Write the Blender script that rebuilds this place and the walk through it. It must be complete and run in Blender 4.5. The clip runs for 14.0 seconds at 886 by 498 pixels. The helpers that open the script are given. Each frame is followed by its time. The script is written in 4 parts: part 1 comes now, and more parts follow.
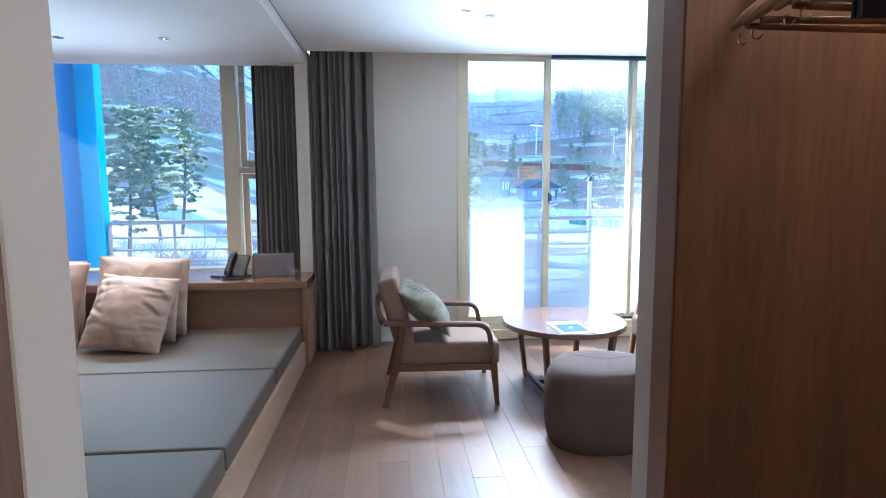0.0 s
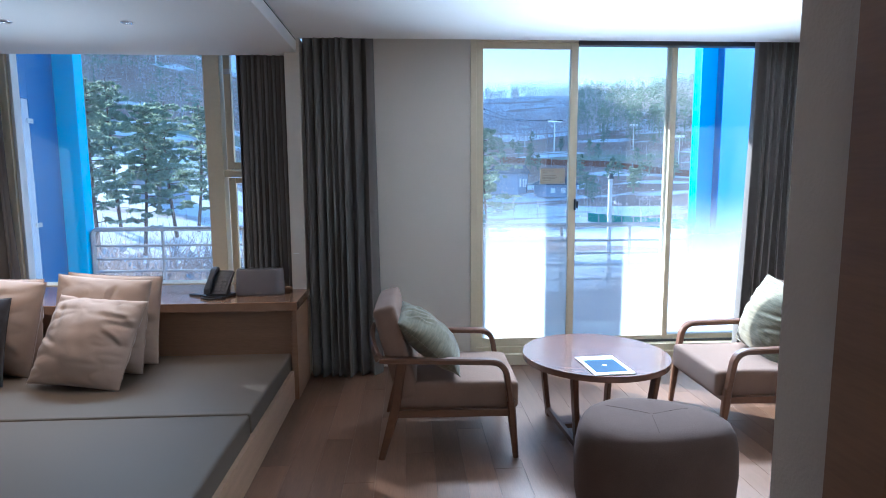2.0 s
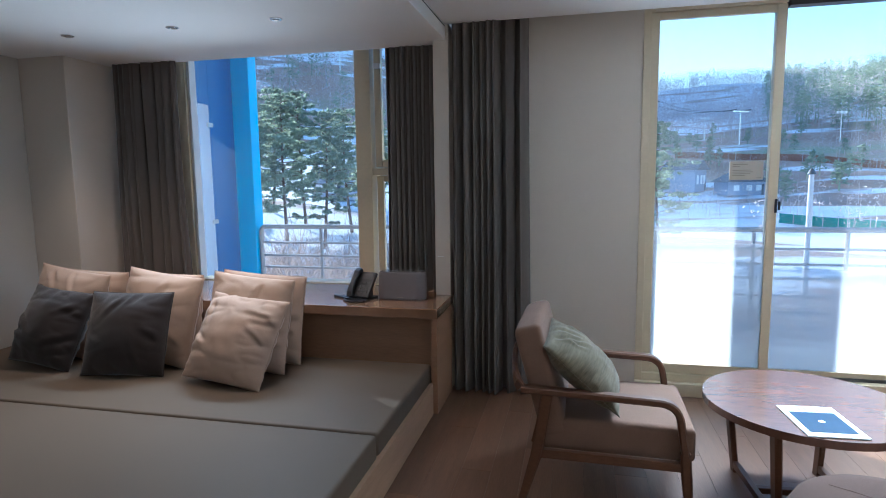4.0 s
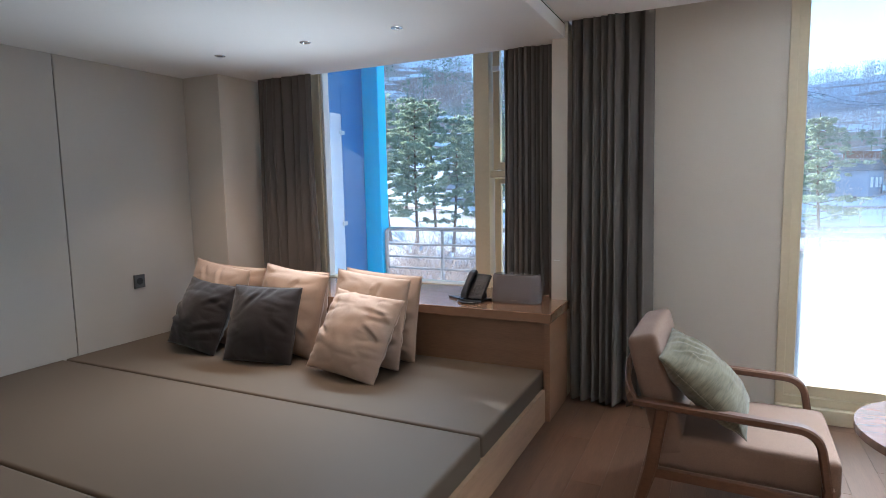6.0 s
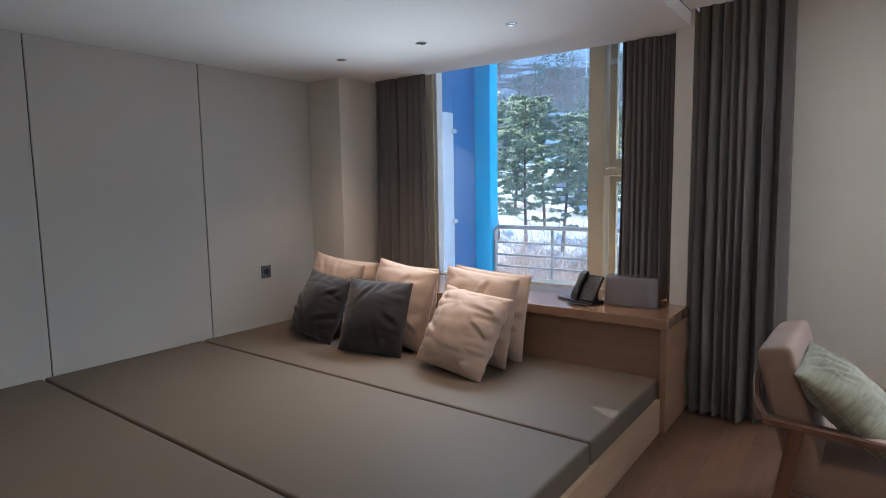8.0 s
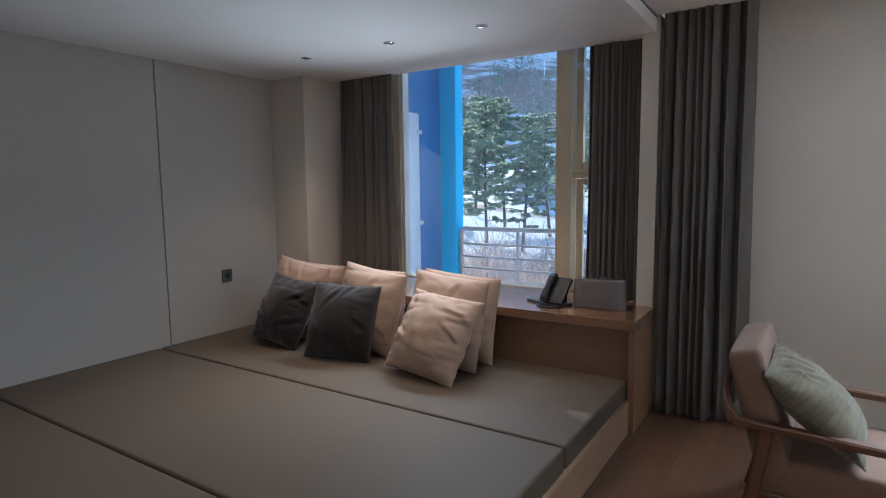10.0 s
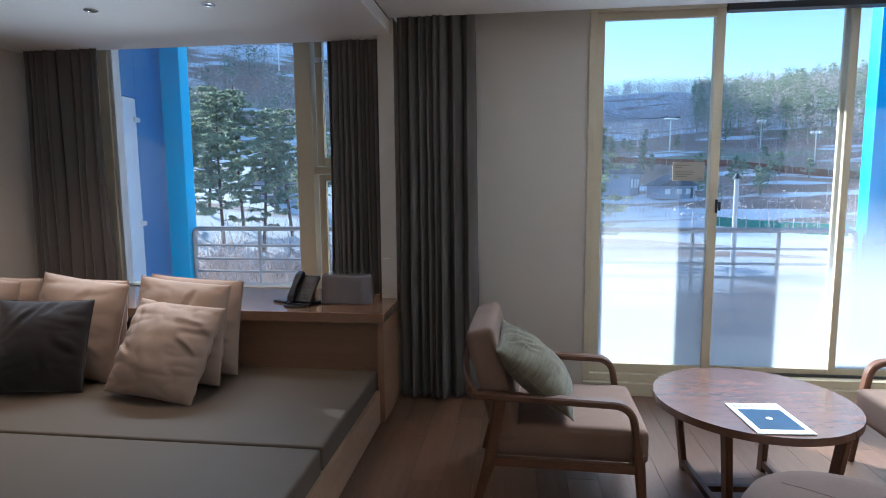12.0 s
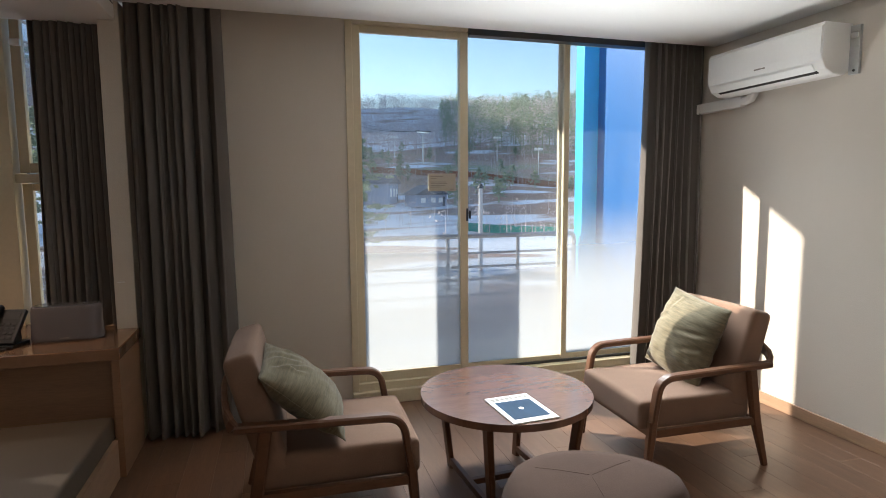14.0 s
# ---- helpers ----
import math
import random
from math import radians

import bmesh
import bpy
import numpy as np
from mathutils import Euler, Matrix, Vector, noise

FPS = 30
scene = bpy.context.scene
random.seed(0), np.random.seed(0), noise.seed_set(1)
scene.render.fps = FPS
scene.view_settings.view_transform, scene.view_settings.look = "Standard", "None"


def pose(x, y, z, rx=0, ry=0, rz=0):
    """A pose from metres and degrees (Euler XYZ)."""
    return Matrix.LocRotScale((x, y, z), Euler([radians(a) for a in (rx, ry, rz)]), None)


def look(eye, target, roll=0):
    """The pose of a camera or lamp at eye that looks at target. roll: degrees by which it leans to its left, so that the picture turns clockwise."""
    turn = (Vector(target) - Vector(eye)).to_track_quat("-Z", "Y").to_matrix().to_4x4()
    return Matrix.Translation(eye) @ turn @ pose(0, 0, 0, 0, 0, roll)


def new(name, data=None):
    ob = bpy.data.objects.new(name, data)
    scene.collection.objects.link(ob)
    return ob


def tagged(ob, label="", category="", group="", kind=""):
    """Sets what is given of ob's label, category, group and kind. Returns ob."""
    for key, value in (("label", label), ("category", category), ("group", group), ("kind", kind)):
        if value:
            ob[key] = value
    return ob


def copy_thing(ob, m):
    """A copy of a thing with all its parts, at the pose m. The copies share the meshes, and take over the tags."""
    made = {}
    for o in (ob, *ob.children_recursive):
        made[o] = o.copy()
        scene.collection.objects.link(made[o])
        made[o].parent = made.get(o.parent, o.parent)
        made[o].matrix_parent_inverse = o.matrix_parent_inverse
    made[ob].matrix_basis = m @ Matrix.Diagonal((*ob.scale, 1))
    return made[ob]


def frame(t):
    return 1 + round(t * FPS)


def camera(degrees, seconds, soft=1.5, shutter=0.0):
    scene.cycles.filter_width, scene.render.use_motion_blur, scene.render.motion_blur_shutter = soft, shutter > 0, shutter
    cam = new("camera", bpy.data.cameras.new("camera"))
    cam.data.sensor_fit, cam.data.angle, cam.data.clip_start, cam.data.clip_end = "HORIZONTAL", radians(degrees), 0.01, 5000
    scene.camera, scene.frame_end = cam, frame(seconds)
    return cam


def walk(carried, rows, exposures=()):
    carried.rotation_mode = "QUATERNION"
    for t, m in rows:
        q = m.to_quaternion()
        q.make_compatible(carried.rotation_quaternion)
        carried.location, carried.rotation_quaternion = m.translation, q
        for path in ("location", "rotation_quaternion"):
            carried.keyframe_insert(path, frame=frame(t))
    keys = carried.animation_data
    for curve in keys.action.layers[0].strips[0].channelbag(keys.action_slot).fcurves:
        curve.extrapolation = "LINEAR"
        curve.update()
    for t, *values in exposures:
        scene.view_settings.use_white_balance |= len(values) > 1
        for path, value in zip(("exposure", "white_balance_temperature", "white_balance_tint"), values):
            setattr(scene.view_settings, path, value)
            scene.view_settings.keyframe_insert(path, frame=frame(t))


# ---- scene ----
cam = camera(75.6, 14.0, soft=0.95)
PATH = [
    (0, (-0.023, -0.064, 1.354), (0.151, 1.916, 1.129), -0.3),
    (0.5, (-0.007, 0.095, 1.351), (0.17, 2.074, 1.126), -0.4),
    (1, (-0.001, 0.306, 1.374), (0.176, 2.284, 1.138), -0.4),
    (1.5, (0.014, 0.426, 1.4), (0.169, 2.406, 1.166), -0.3),
    (2, (0.073, 0.517, 1.418), (0.188, 2.5, 1.181), -0.3),
    (2.5, (0.132, 0.643, 1.423), (0.195, 2.628, 1.185), -0.4),
    (3, (0.13, 0.803, 1.409), (0.082, 2.789, 1.176), -0.5),
    (3.5, (0.113, 0.897, 1.414), (-0.15, 2.865, 1.177), -0.6),
    (6, (0.201, 0.987, 1.391), (-0.666, 2.777, 1.177), -1.1),
    (6.5, (0.194, 0.983, 1.388), (-0.813, 2.698, 1.177), -1.2),
    (7, (0.189, 0.981, 1.389), (-0.951, 2.611, 1.179), -1.1),
    (9.5, (0.167, 1.007, 1.398), (-1.033, 2.592, 1.183), -0.9),
    (10, (0.114, 0.995, 1.406), (-0.959, 2.669, 1.19), -0.7),
    (10.5, (0.108, 1.011, 1.398), (-0.794, 2.783, 1.184), -0.7),
    (11, (0.072, 0.998, 1.419), (-0.605, 2.865, 1.185), -0.6),
    (11.5, (0.056, 1.007, 1.408), (-0.404, 2.939, 1.173), -0.5),
    (12, (0.077, 1.046, 1.391), (-0.171, 3.017, 1.16), -0.4),
    (12.5, (0.119, 1.104, 1.393), (0.079, 3.09, 1.167), -0.3),
    (13, (0.174, 1.134, 1.394), (0.332, 3.115, 1.174), -0.4),
    (13.5, (0.171, 1.14, 1.397), (0.537, 3.095, 1.188), -0.4),
    (14, (0.093, 1.15, 1.398), (0.648, 3.061, 1.193), -0.4),
]
EXPOSURES = [(0.0, 2.66, 4950, 3), (1.5, 2.27, 4950, 4), (3.0, 1.8, 5050, 4), (6.5, 2.3, 5750, 6), (9.5, 1.86, 5600, 6), (11.0, 1.62, 5500, 6), (12.5, 1.46, 5450, 6), (14.0, 1.24, 6850, 10)]
walk(cam, [(t, look(eye, target, roll)) for t, eye, target, roll in PATH], EXPOSURES)

# ---- light ----
SUN = Vector((-1.26, 1.0, 0.64)).normalized()
world = bpy.data.worlds.new("sky")
scene.world = world
world.use_nodes = True
wn = world.node_tree.nodes
sky = wn.new("ShaderNodeTexSky")
sky.sky_type = "NISHITA"
sky.sun_disc = False
sky.sun_elevation = math.asin(SUN.z)
sky.sun_rotation = math.atan2(SUN.x, SUN.y)
sky.air_density, sky.dust_density, sky.ozone_density = 1.2, 0.3, 3.0
wn["Background"].inputs["Strength"].default_value = 0.115
world.node_tree.links.new(sky.outputs[0], wn["Background"].inputs["Color"])
sun_data = bpy.data.lights.new("sun", "SUN")
sun_data.energy, sun_data.angle, sun_data.color = 4.0, radians(0.5), (1.0, 0.93, 0.84)
sun = new("sun", sun_data)
sun.matrix_world = look(SUN * 60, (0, 0, 0))


def window_light(name, x, y, z, wide, high, pitch, watts, color, spread=75):
    """The sky's or the snow's light in a window's opening; pitch: degrees that it shines upwards."""
    data = bpy.data.lights.new(name, "AREA")
    data.shape, data.size, data.size_y, data.energy, data.color, data.spread = "RECTANGLE", wide, high, watts, color, radians(spread)
    ob = new(name, data)
    ob.matrix_world = look((x, y, z), (x, y - math.cos(radians(pitch)), z + math.sin(radians(pitch))))


window_light("sky_light_door", 1.6, 4.66, 2.15, 1.9, 0.22, -48, 14, (0.85, 0.93, 1.0))
window_light("snow_light_door", 1.6, 4.66, 0.55, 1.9, 0.22, 52, 8.5, (0.87, 0.94, 1.0))
window_light("sky_light_bay", -2.1, 4.80, 2.15, 1.15, 0.12, -46, 2.8, (0.85, 0.93, 1.0))
window_light("snow_light_bay", -2.1, 4.82, 0.85, 1.15, 0.12, 40, 1.3, (0.87, 0.94, 1.0))
for name, size, watts, eye, aim in (("entrance_light", 0.8, 2.2, (-0.05, -1.0, 2.37), (0.3, 0.2, 1.2)), ("closet_light", 0.22, 3.2, (1.0, 0.86, 2.36), (1.0, 0.95, 1.5))):
    entry = bpy.data.lights.new(name, "AREA")
    entry.shape, entry.size, entry.energy, entry.color = "DISK", size, watts, (1.0, 0.78, 0.58)
    new(name, entry).matrix_world = look(eye, aim)
spots = bpy.data.lights.new("downlight_beam", "SPOT")
spots.energy, spots.color, spots.spot_size, spots.spot_blend, spots.shadow_soft_size = 9.0, (1.0, 0.70, 0.50), radians(95), 0.9, 0.02
for x, y in ((-1.477, 3.905), (-2.13, 3.905), (-2.85, 3.905), (-2.13, 2.1)):
    new("downlight_beam", spots).matrix_world = look((x, y, 2.285), (x, y - 0.02, 0))


# ---- materials ----
def material(name, color, rough=0.6, metal=0.0, vary=0.12, scale=6.0, stretch=(1, 1, 1), fine=60.0, bump=0.0, bump_scale=None,
             spec=0.5, sheen=0.0, random=0.0, coat=0.0):
    """A surface with slow and fine variation of its colour, and relief."""
    m = bpy.data.materials.new(name)
    m.use_nodes = True
    nt, n = m.node_tree, m.node_tree.nodes
    p = n["Principled BSDF"]
    coord = n.new("ShaderNodeTexCoord")
    mapping = n.new("ShaderNodeMapping")
    mapping.inputs["Scale"].default_value = stretch
    nt.links.new(coord.outputs["Object"], mapping.inputs["Vector"])
    big, small = n.new("ShaderNodeTexNoise"), n.new("ShaderNodeTexNoise")
    for t, s, d in ((big, scale, 3.0), (small, fine, 4.0)):
        t.inputs["Scale"].default_value, t.inputs["Detail"].default_value = s, d
        nt.links.new(mapping.outputs[0], t.inputs["Vector"])
    add = n.new("ShaderNodeMath")
    add.operation = "ADD"
    nt.links.new(big.outputs["Fac"], add.inputs[0])
    nt.links.new(small.outputs["Fac"], add.inputs[1])
    source = add.outputs[0]
    if random:
        info = n.new("ShaderNodeObjectInfo")
        mul = n.new("ShaderNodeMath")
        mul.operation = "MULTIPLY_ADD"
        nt.links.new(info.outputs["Random"], mul.inputs[0])
        mul.inputs[1].default_value = random
        nt.links.new(source, mul.inputs[2])
        source = mul.outputs[0]
    ramp = n.new("ShaderNodeMapRange")
    ramp.inputs["From Min"].default_value, ramp.inputs["From Max"].default_value = 0.6, 1.4 + random
    ramp.inputs["To Min"].default_value, ramp.inputs["To Max"].default_value = 1 - vary, 1 + vary
    nt.links.new(source, ramp.inputs["Value"])
    mix = n.new("ShaderNodeVectorMath")
    mix.operation = "SCALE"
    mix.inputs[0].default_value = color
    nt.links.new(ramp.outputs[0], mix.inputs["Scale"])
    nt.links.new(mix.outputs[0], p.inputs["Base Color"])
    p.inputs["Roughness"].default_value = rough
    p.inputs["Metallic"].default_value = metal
    p.inputs["Specular IOR Level"].default_value = spec
    p.inputs["Sheen Weight"].default_value = sheen
    p.inputs["Coat Weight"].default_value = coat
    if bump:
        b = n.new("ShaderNodeBump")
        b.inputs["Strength"].default_value = bump
        b.inputs["Distance"].default_value = 0.004
        height = small.outputs["Fac"]
        if bump_scale:
            tex = n.new("ShaderNodeTexNoise")
            tex.inputs["Scale"].default_value, tex.inputs["Detail"].default_value = bump_scale, 2.0
            nt.links.new(coord.outputs["Object"], tex.inputs["Vector"])
            height = tex.outputs["Fac"]
        nt.links.new(height, b.inputs["Height"])
        nt.links.new(b.outputs[0], p.inputs["Normal"])
    return m


def glass(name, film=None, cover=0.7, veil_amount=0.042):
    """Clear pane; film: heights (bottom, top) between which a frosted film fades out."""
    m = bpy.data.materials.new(name)
    m.use_nodes = True
    nt, n = m.node_tree, m.node_tree.nodes
    n.remove(n["Principled BSDF"])
    out = n["Material Output"]
    clear, gloss, mix, fres = (n.new("ShaderNodeBsdfTransparent"), n.new("ShaderNodeBsdfGlossy"), n.new("ShaderNodeMixShader"),
                               n.new("ShaderNodeLayerWeight"))
    clear.inputs["Color"].default_value = (0.93, 0.96, 0.98, 1)
    gloss.inputs["Roughness"].default_value = 0.01
    fres.inputs["Blend"].default_value = 0.5
    power, amount = n.new("ShaderNodeMath"), n.new("ShaderNodeMath")
    power.operation, amount.operation = "POWER", "MULTIPLY_ADD"
    power.inputs[1].default_value = 5.0
    amount.inputs[1].default_value, amount.inputs[2].default_value = 0.6, 0.025
    nt.links.new(fres.outputs["Facing"], power.inputs[0])
    nt.links.new(power.outputs[0], amount.inputs[0])
    nt.links.new(amount.outputs[0], mix.inputs["Fac"])
    nt.links.new(clear.outputs[0], mix.inputs[1])
    nt.links.new(gloss.outputs[0], mix.inputs[2])
    # Haze over the far view, put into the pane as a thin pale veil.
    veil, veiled, spots_tex, thin = (n.new("ShaderNodeBsdfTranslucent"), n.new("ShaderNodeMixShader"), n.new("ShaderNodeTexNoise"),
                                    n.new("ShaderNodeMapRange"))
    veil.inputs["Color"].default_value = (0.8, 0.86, 0.92, 1)
    spots_tex.inputs["Scale"].default_value, spots_tex.inputs["Detail"].default_value = 2.2, 6.0
    thin.inputs["From Min"].default_value, thin.inputs["From Max"].default_value = 0.35, 0.7
    thin.inputs["To Min"].default_value, thin.inputs["To Max"].default_value = veil_amount * 0.25, veil_amount
    nt.links.new(spots_tex.outputs["Fac"], thin.inputs["Value"])
    nt.links.new(thin.outputs[0], veiled.inputs["Fac"])
    nt.links.new(mix.outputs[0], veiled.inputs[1])
    nt.links.new(veil.outputs[0], veiled.inputs[2])
    final = veiled.outputs[0]
    if film:
        geo, sep, rng = n.new("ShaderNodeNewGeometry"), n.new("ShaderNodeSeparateXYZ"), n.new("ShaderNodeMapRange")
        rng.interpolation_type = "SMOOTHSTEP"
        nt.links.new(geo.outputs["Position"], sep.inputs[0])
        nt.links.new(sep.outputs["Z"], rng.inputs["Value"])
        rng.inputs["From Min"].default_value, rng.inputs["From Max"].default_value = film
        rng.inputs["To Min"].default_value, rng.inputs["To Max"].default_value = cover, 0.0
        frost, back, both = n.new("ShaderNodeBsdfTranslucent"), n.new("ShaderNodeBsdfDiffuse"), n.new("ShaderNodeMixShader")
        frost.inputs["Color"].default_value = (0.55, 0.59, 0.62, 1)
        back.inputs["Color"].default_value = (0.5, 0.54, 0.58, 1)
        both.inputs["Fac"].default_value = 0.3
        nt.links.new(frost.outputs[0], both.inputs[1])
        nt.links.new(back.outputs[0], both.inputs[2])
        top = n.new("ShaderNodeMixShader")
        nt.links.new(rng.outputs[0], top.inputs["Fac"])
        nt.links.new(final, top.inputs[1])
        nt.links.new(both.outputs[0], top.inputs[2])
        final = top.outputs[0]
    nt.links.new(final, out.inputs["Surface"])
    return m


def leafy(m, through_color):
    """Lets light pass through thin foliage."""
    nt, n = m.node_tree, m.node_tree.nodes
    back, mix = n.new("ShaderNodeBsdfTranslucent"), n.new("ShaderNodeMixShader")
    back.inputs["Color"].default_value = (*through_color, 1)
    mix.inputs["Fac"].default_value = 0.6
    nt.links.new(n["Principled BSDF"].outputs[0], mix.inputs[1])
    nt.links.new(back.outputs[0], mix.inputs[2])
    nt.links.new(mix.outputs[0], n["Material Output"].inputs["Surface"])
    return m


def milky(name, amount):
    """Clear sheet with a thin white coat."""
    m = bpy.data.materials.new(name)
    m.use_nodes = True
    nt, n = m.node_tree, m.node_tree.nodes
    clear, mix = n.new("ShaderNodeBsdfTransparent"), n.new("ShaderNodeMixShader")
    n["Principled BSDF"].inputs["Base Color"].default_value = (0.8, 0.82, 0.84, 1)
    mix.inputs["Fac"].default_value = amount
    nt.links.new(clear.outputs[0], mix.inputs[1])
    nt.links.new(n["Principled BSDF"].outputs[0], mix.inputs[2])
    nt.links.new(mix.outputs[0], n["Material Output"].inputs["Surface"])
    return m


WALL = material("wall_paper", (0.64, 0.585, 0.515), 0.85, vary=0.03, scale=1.2, fine=180, bump=0.25, spec=0.2)
PANEL = material("wall_panel", (0.50, 0.48, 0.44), 0.8, vary=0.04, scale=0.8, fine=250, bump=0.2, spec=0.2)
PLASTER = material("ceiling_paint", (0.78, 0.77, 0.75), 0.9, vary=0.02, scale=1.0, fine=120, bump=0.08, spec=0.2)
PLANK = material("floor_oak", (0.185, 0.102, 0.062), 0.39, vary=0.34, scale=3.0, stretch=(9, 0.7, 1), fine=24, bump=0.08, random=0.8)
JOINT = material("floor_joint", (0.09, 0.05, 0.03), 0.8, vary=0.1)
OAK = material("oak_veneer", (0.26, 0.145, 0.085), 0.42, vary=0.16, scale=2.5, stretch=(0.8, 1, 9), fine=22, bump=0.06)
LEDGEWOOD = material("polished_oak", (0.26, 0.145, 0.085), 0.16, vary=0.16, scale=2.5, stretch=(0.8, 9, 1), fine=22, coat=0.4)
OAKX = material("oak_veneer_long", (0.38, 0.24, 0.15), 0.5, vary=0.16, scale=2.5, stretch=(0.8, 1, 10), fine=20, bump=0.06)
CHAIRWOOD = material("chair_wood", (0.125, 0.054, 0.027), 0.4, vary=0.2, scale=5, stretch=(1, 1, 3), fine=40, bump=0.05)
HANGERWOOD = material("hanger_wood", (0.24, 0.115, 0.055), 0.35, vary=0.15, scale=5, stretch=(3, 1, 1), fine=30, bump=0.04)
TABLEWOOD = material("table_wood", (0.15, 0.072, 0.045), 0.26, vary=0.2, scale=3, stretch=(1, 6, 1), fine=18, bump=0.03, coat=0.25)
WALNUT = material("closet_walnut", (0.155, 0.074, 0.037), 0.5, vary=0.3, scale=2.2, stretch=(6, 6, 0.5), fine=20, bump=0.06)
CURTAIN = material("curtain_cloth", (0.138, 0.124, 0.113), 0.9, vary=0.08, scale=3, fine=500, bump=0.25, spec=0.1, sheen=0.2)
MATTRESS = material("mattress_leatherette", (0.118, 0.091, 0.066), 0.6, vary=0.07, scale=1.2, fine=260, bump=0.14, spec=0.25)
SEAM = material("dark_gap", (0.03, 0.026, 0.022), 0.9, vary=0.05)
BEIGE = material("beige_pillow", (0.47, 0.345, 0.265), 0.8, vary=0.06, scale=5, fine=300, bump=0.2, spec=0.15, sheen=0.3)
CHARCOAL = material("charcoal_pillow", (0.032, 0.026, 0.0255), 0.85, vary=0.12, scale=6, fine=300, bump=0.25, spec=0.15, sheen=0.35)
GREEN = material("sage_linen", (0.155, 0.134, 0.088), 0.9, vary=0.38, scale=9, stretch=(0.7, 1, 9), fine=40, bump=0.35, spec=0.1, sheen=0.2)
TAUPE = material("taupe_velvet", (0.235, 0.148, 0.106), 0.88, vary=0.16, scale=5, fine=260, bump=0.22, spec=0.1, sheen=0.12)
POUFFE = material("mauve_velvet", (0.088, 0.056, 0.044), 0.9, vary=0.2, scale=4, fine=260, bump=0.22, spec=0.08, sheen=0.04)
FRAME = material("window_frame_cream", (0.66, 0.58, 0.42), 0.45, vary=0.05, scale=3, fine=50, bump=0.02)
DARKFRAME = material("track_dark", (0.05, 0.05, 0.05), 0.5, vary=0.1)
PANE = glass("clear_glass", veil_amount=0.065)
FILM = glass("frosted_film_glass", (0.60, 1.37), 0.68)
THINFILM = glass("thin_film_glass", (0.45, 1.22), 0.66)
MILKY = milky("divider_glass", 0.5)
BLUE = material("blue_paint", (0.0, 0.115, 0.36), 0.35, vary=0.06, scale=1.5, fine=40, bump=0.02)
CYAN = material("cyan_paint", (0.0, 0.50, 0.92), 0.4, vary=0.06, scale=1.5, fine=40, bump=0.02)
STEEL = material("brushed_steel", (0.55, 0.56, 0.57), 0.32, metal=0.9, vary=0.06, scale=8, fine=80)
RAILSTEEL = material("weathered_rail_steel", (0.40, 0.37, 0.36), 0.42, metal=0.6, vary=0.1, scale=6, fine=70)
CHROME = material("chrome", (0.7, 0.7, 0.7), 0.15, metal=1.0, vary=0.03)
CONCRETE = material("concrete", (0.55, 0.54, 0.53), 0.85, vary=0.12, scale=1.5, fine=50, bump=0.15)
WHITEPLASTIC = material("white_plastic", (0.78, 0.77, 0.74), 0.3, vary=0.02, scale=4, fine=60)
GREYPLASTIC = material("grey_plastic", (0.09, 0.09, 0.09), 0.5, vary=0.05, scale=4, fine=90)
TOPPLATE = material("satin_grey_plastic", (0.13, 0.13, 0.14), 0.16, vary=0.04, scale=4, fine=90)
KEYPLASTIC = material("dark_key_plastic", (0.035, 0.035, 0.037), 0.5, vary=0.08, scale=8, fine=120)
BLACKPLASTIC = material("black_plastic", (0.015, 0.015, 0.016), 0.35, vary=0.1, scale=8, fine=120)
SPEAKER = material("speaker_cloth", (0.2, 0.18, 0.185), 0.9, vary=0.06, scale=8, fine=700, bump=0.3, spec=0.1)
PAPER = material("white_paper", (0.78, 0.77, 0.75), 0.5, vary=0.03, scale=9, fine=80)
PRINT = material("blue_print", (0.010, 0.045, 0.095), 0.55, vary=0.15, scale=12, fine=60, spec=0.12)
INK = material("grey_ink", (0.25, 0.23, 0.2), 0.6, vary=0.05)
NOTE = material("beige_card", (0.46, 0.42, 0.36), 0.7, vary=0.04, scale=10, fine=90)
BARK = material("pine_bark", (0.14, 0.085, 0.06), 0.9, vary=0.3, scale=3, fine=20, bump=0.3)
NEEDLES = leafy(material("pine_needles", (0.19, 0.235, 0.175), 0.7, vary=0.35, scale=0.7, fine=6, spec=0.2), (0.34, 0.40, 0.27))
TWIGS = leafy(material("bare_twigs", (0.50, 0.43, 0.42), 0.9, vary=0.3, scale=0.2, fine=3, spec=0.1), (0.60, 0.51, 0.49))
SHRUB = leafy(material("shrub_twigs", (0.34, 0.27, 0.24), 0.9, vary=0.35, scale=0.4, fine=5, spec=0.1), (0.30, 0.23, 0.20))
PISTE = material("piste_snow", (0.74, 0.77, 0.82), 0.75, vary=0.06, scale=0.05, fine=1.0, bump=0.1)
ROOF = material("hut_roof", (0.10, 0.11, 0.13), 0.7, vary=0.15)
HUT = material("hut_wall", (0.32, 0.36, 0.44), 0.8, vary=0.1)
ORANGE = material("orange_net", (0.34, 0.15, 0.09), 0.8, vary=0.2)
TEAL = material("teal_net", (0.03, 0.30, 0.24), 0.8, vary=0.2)


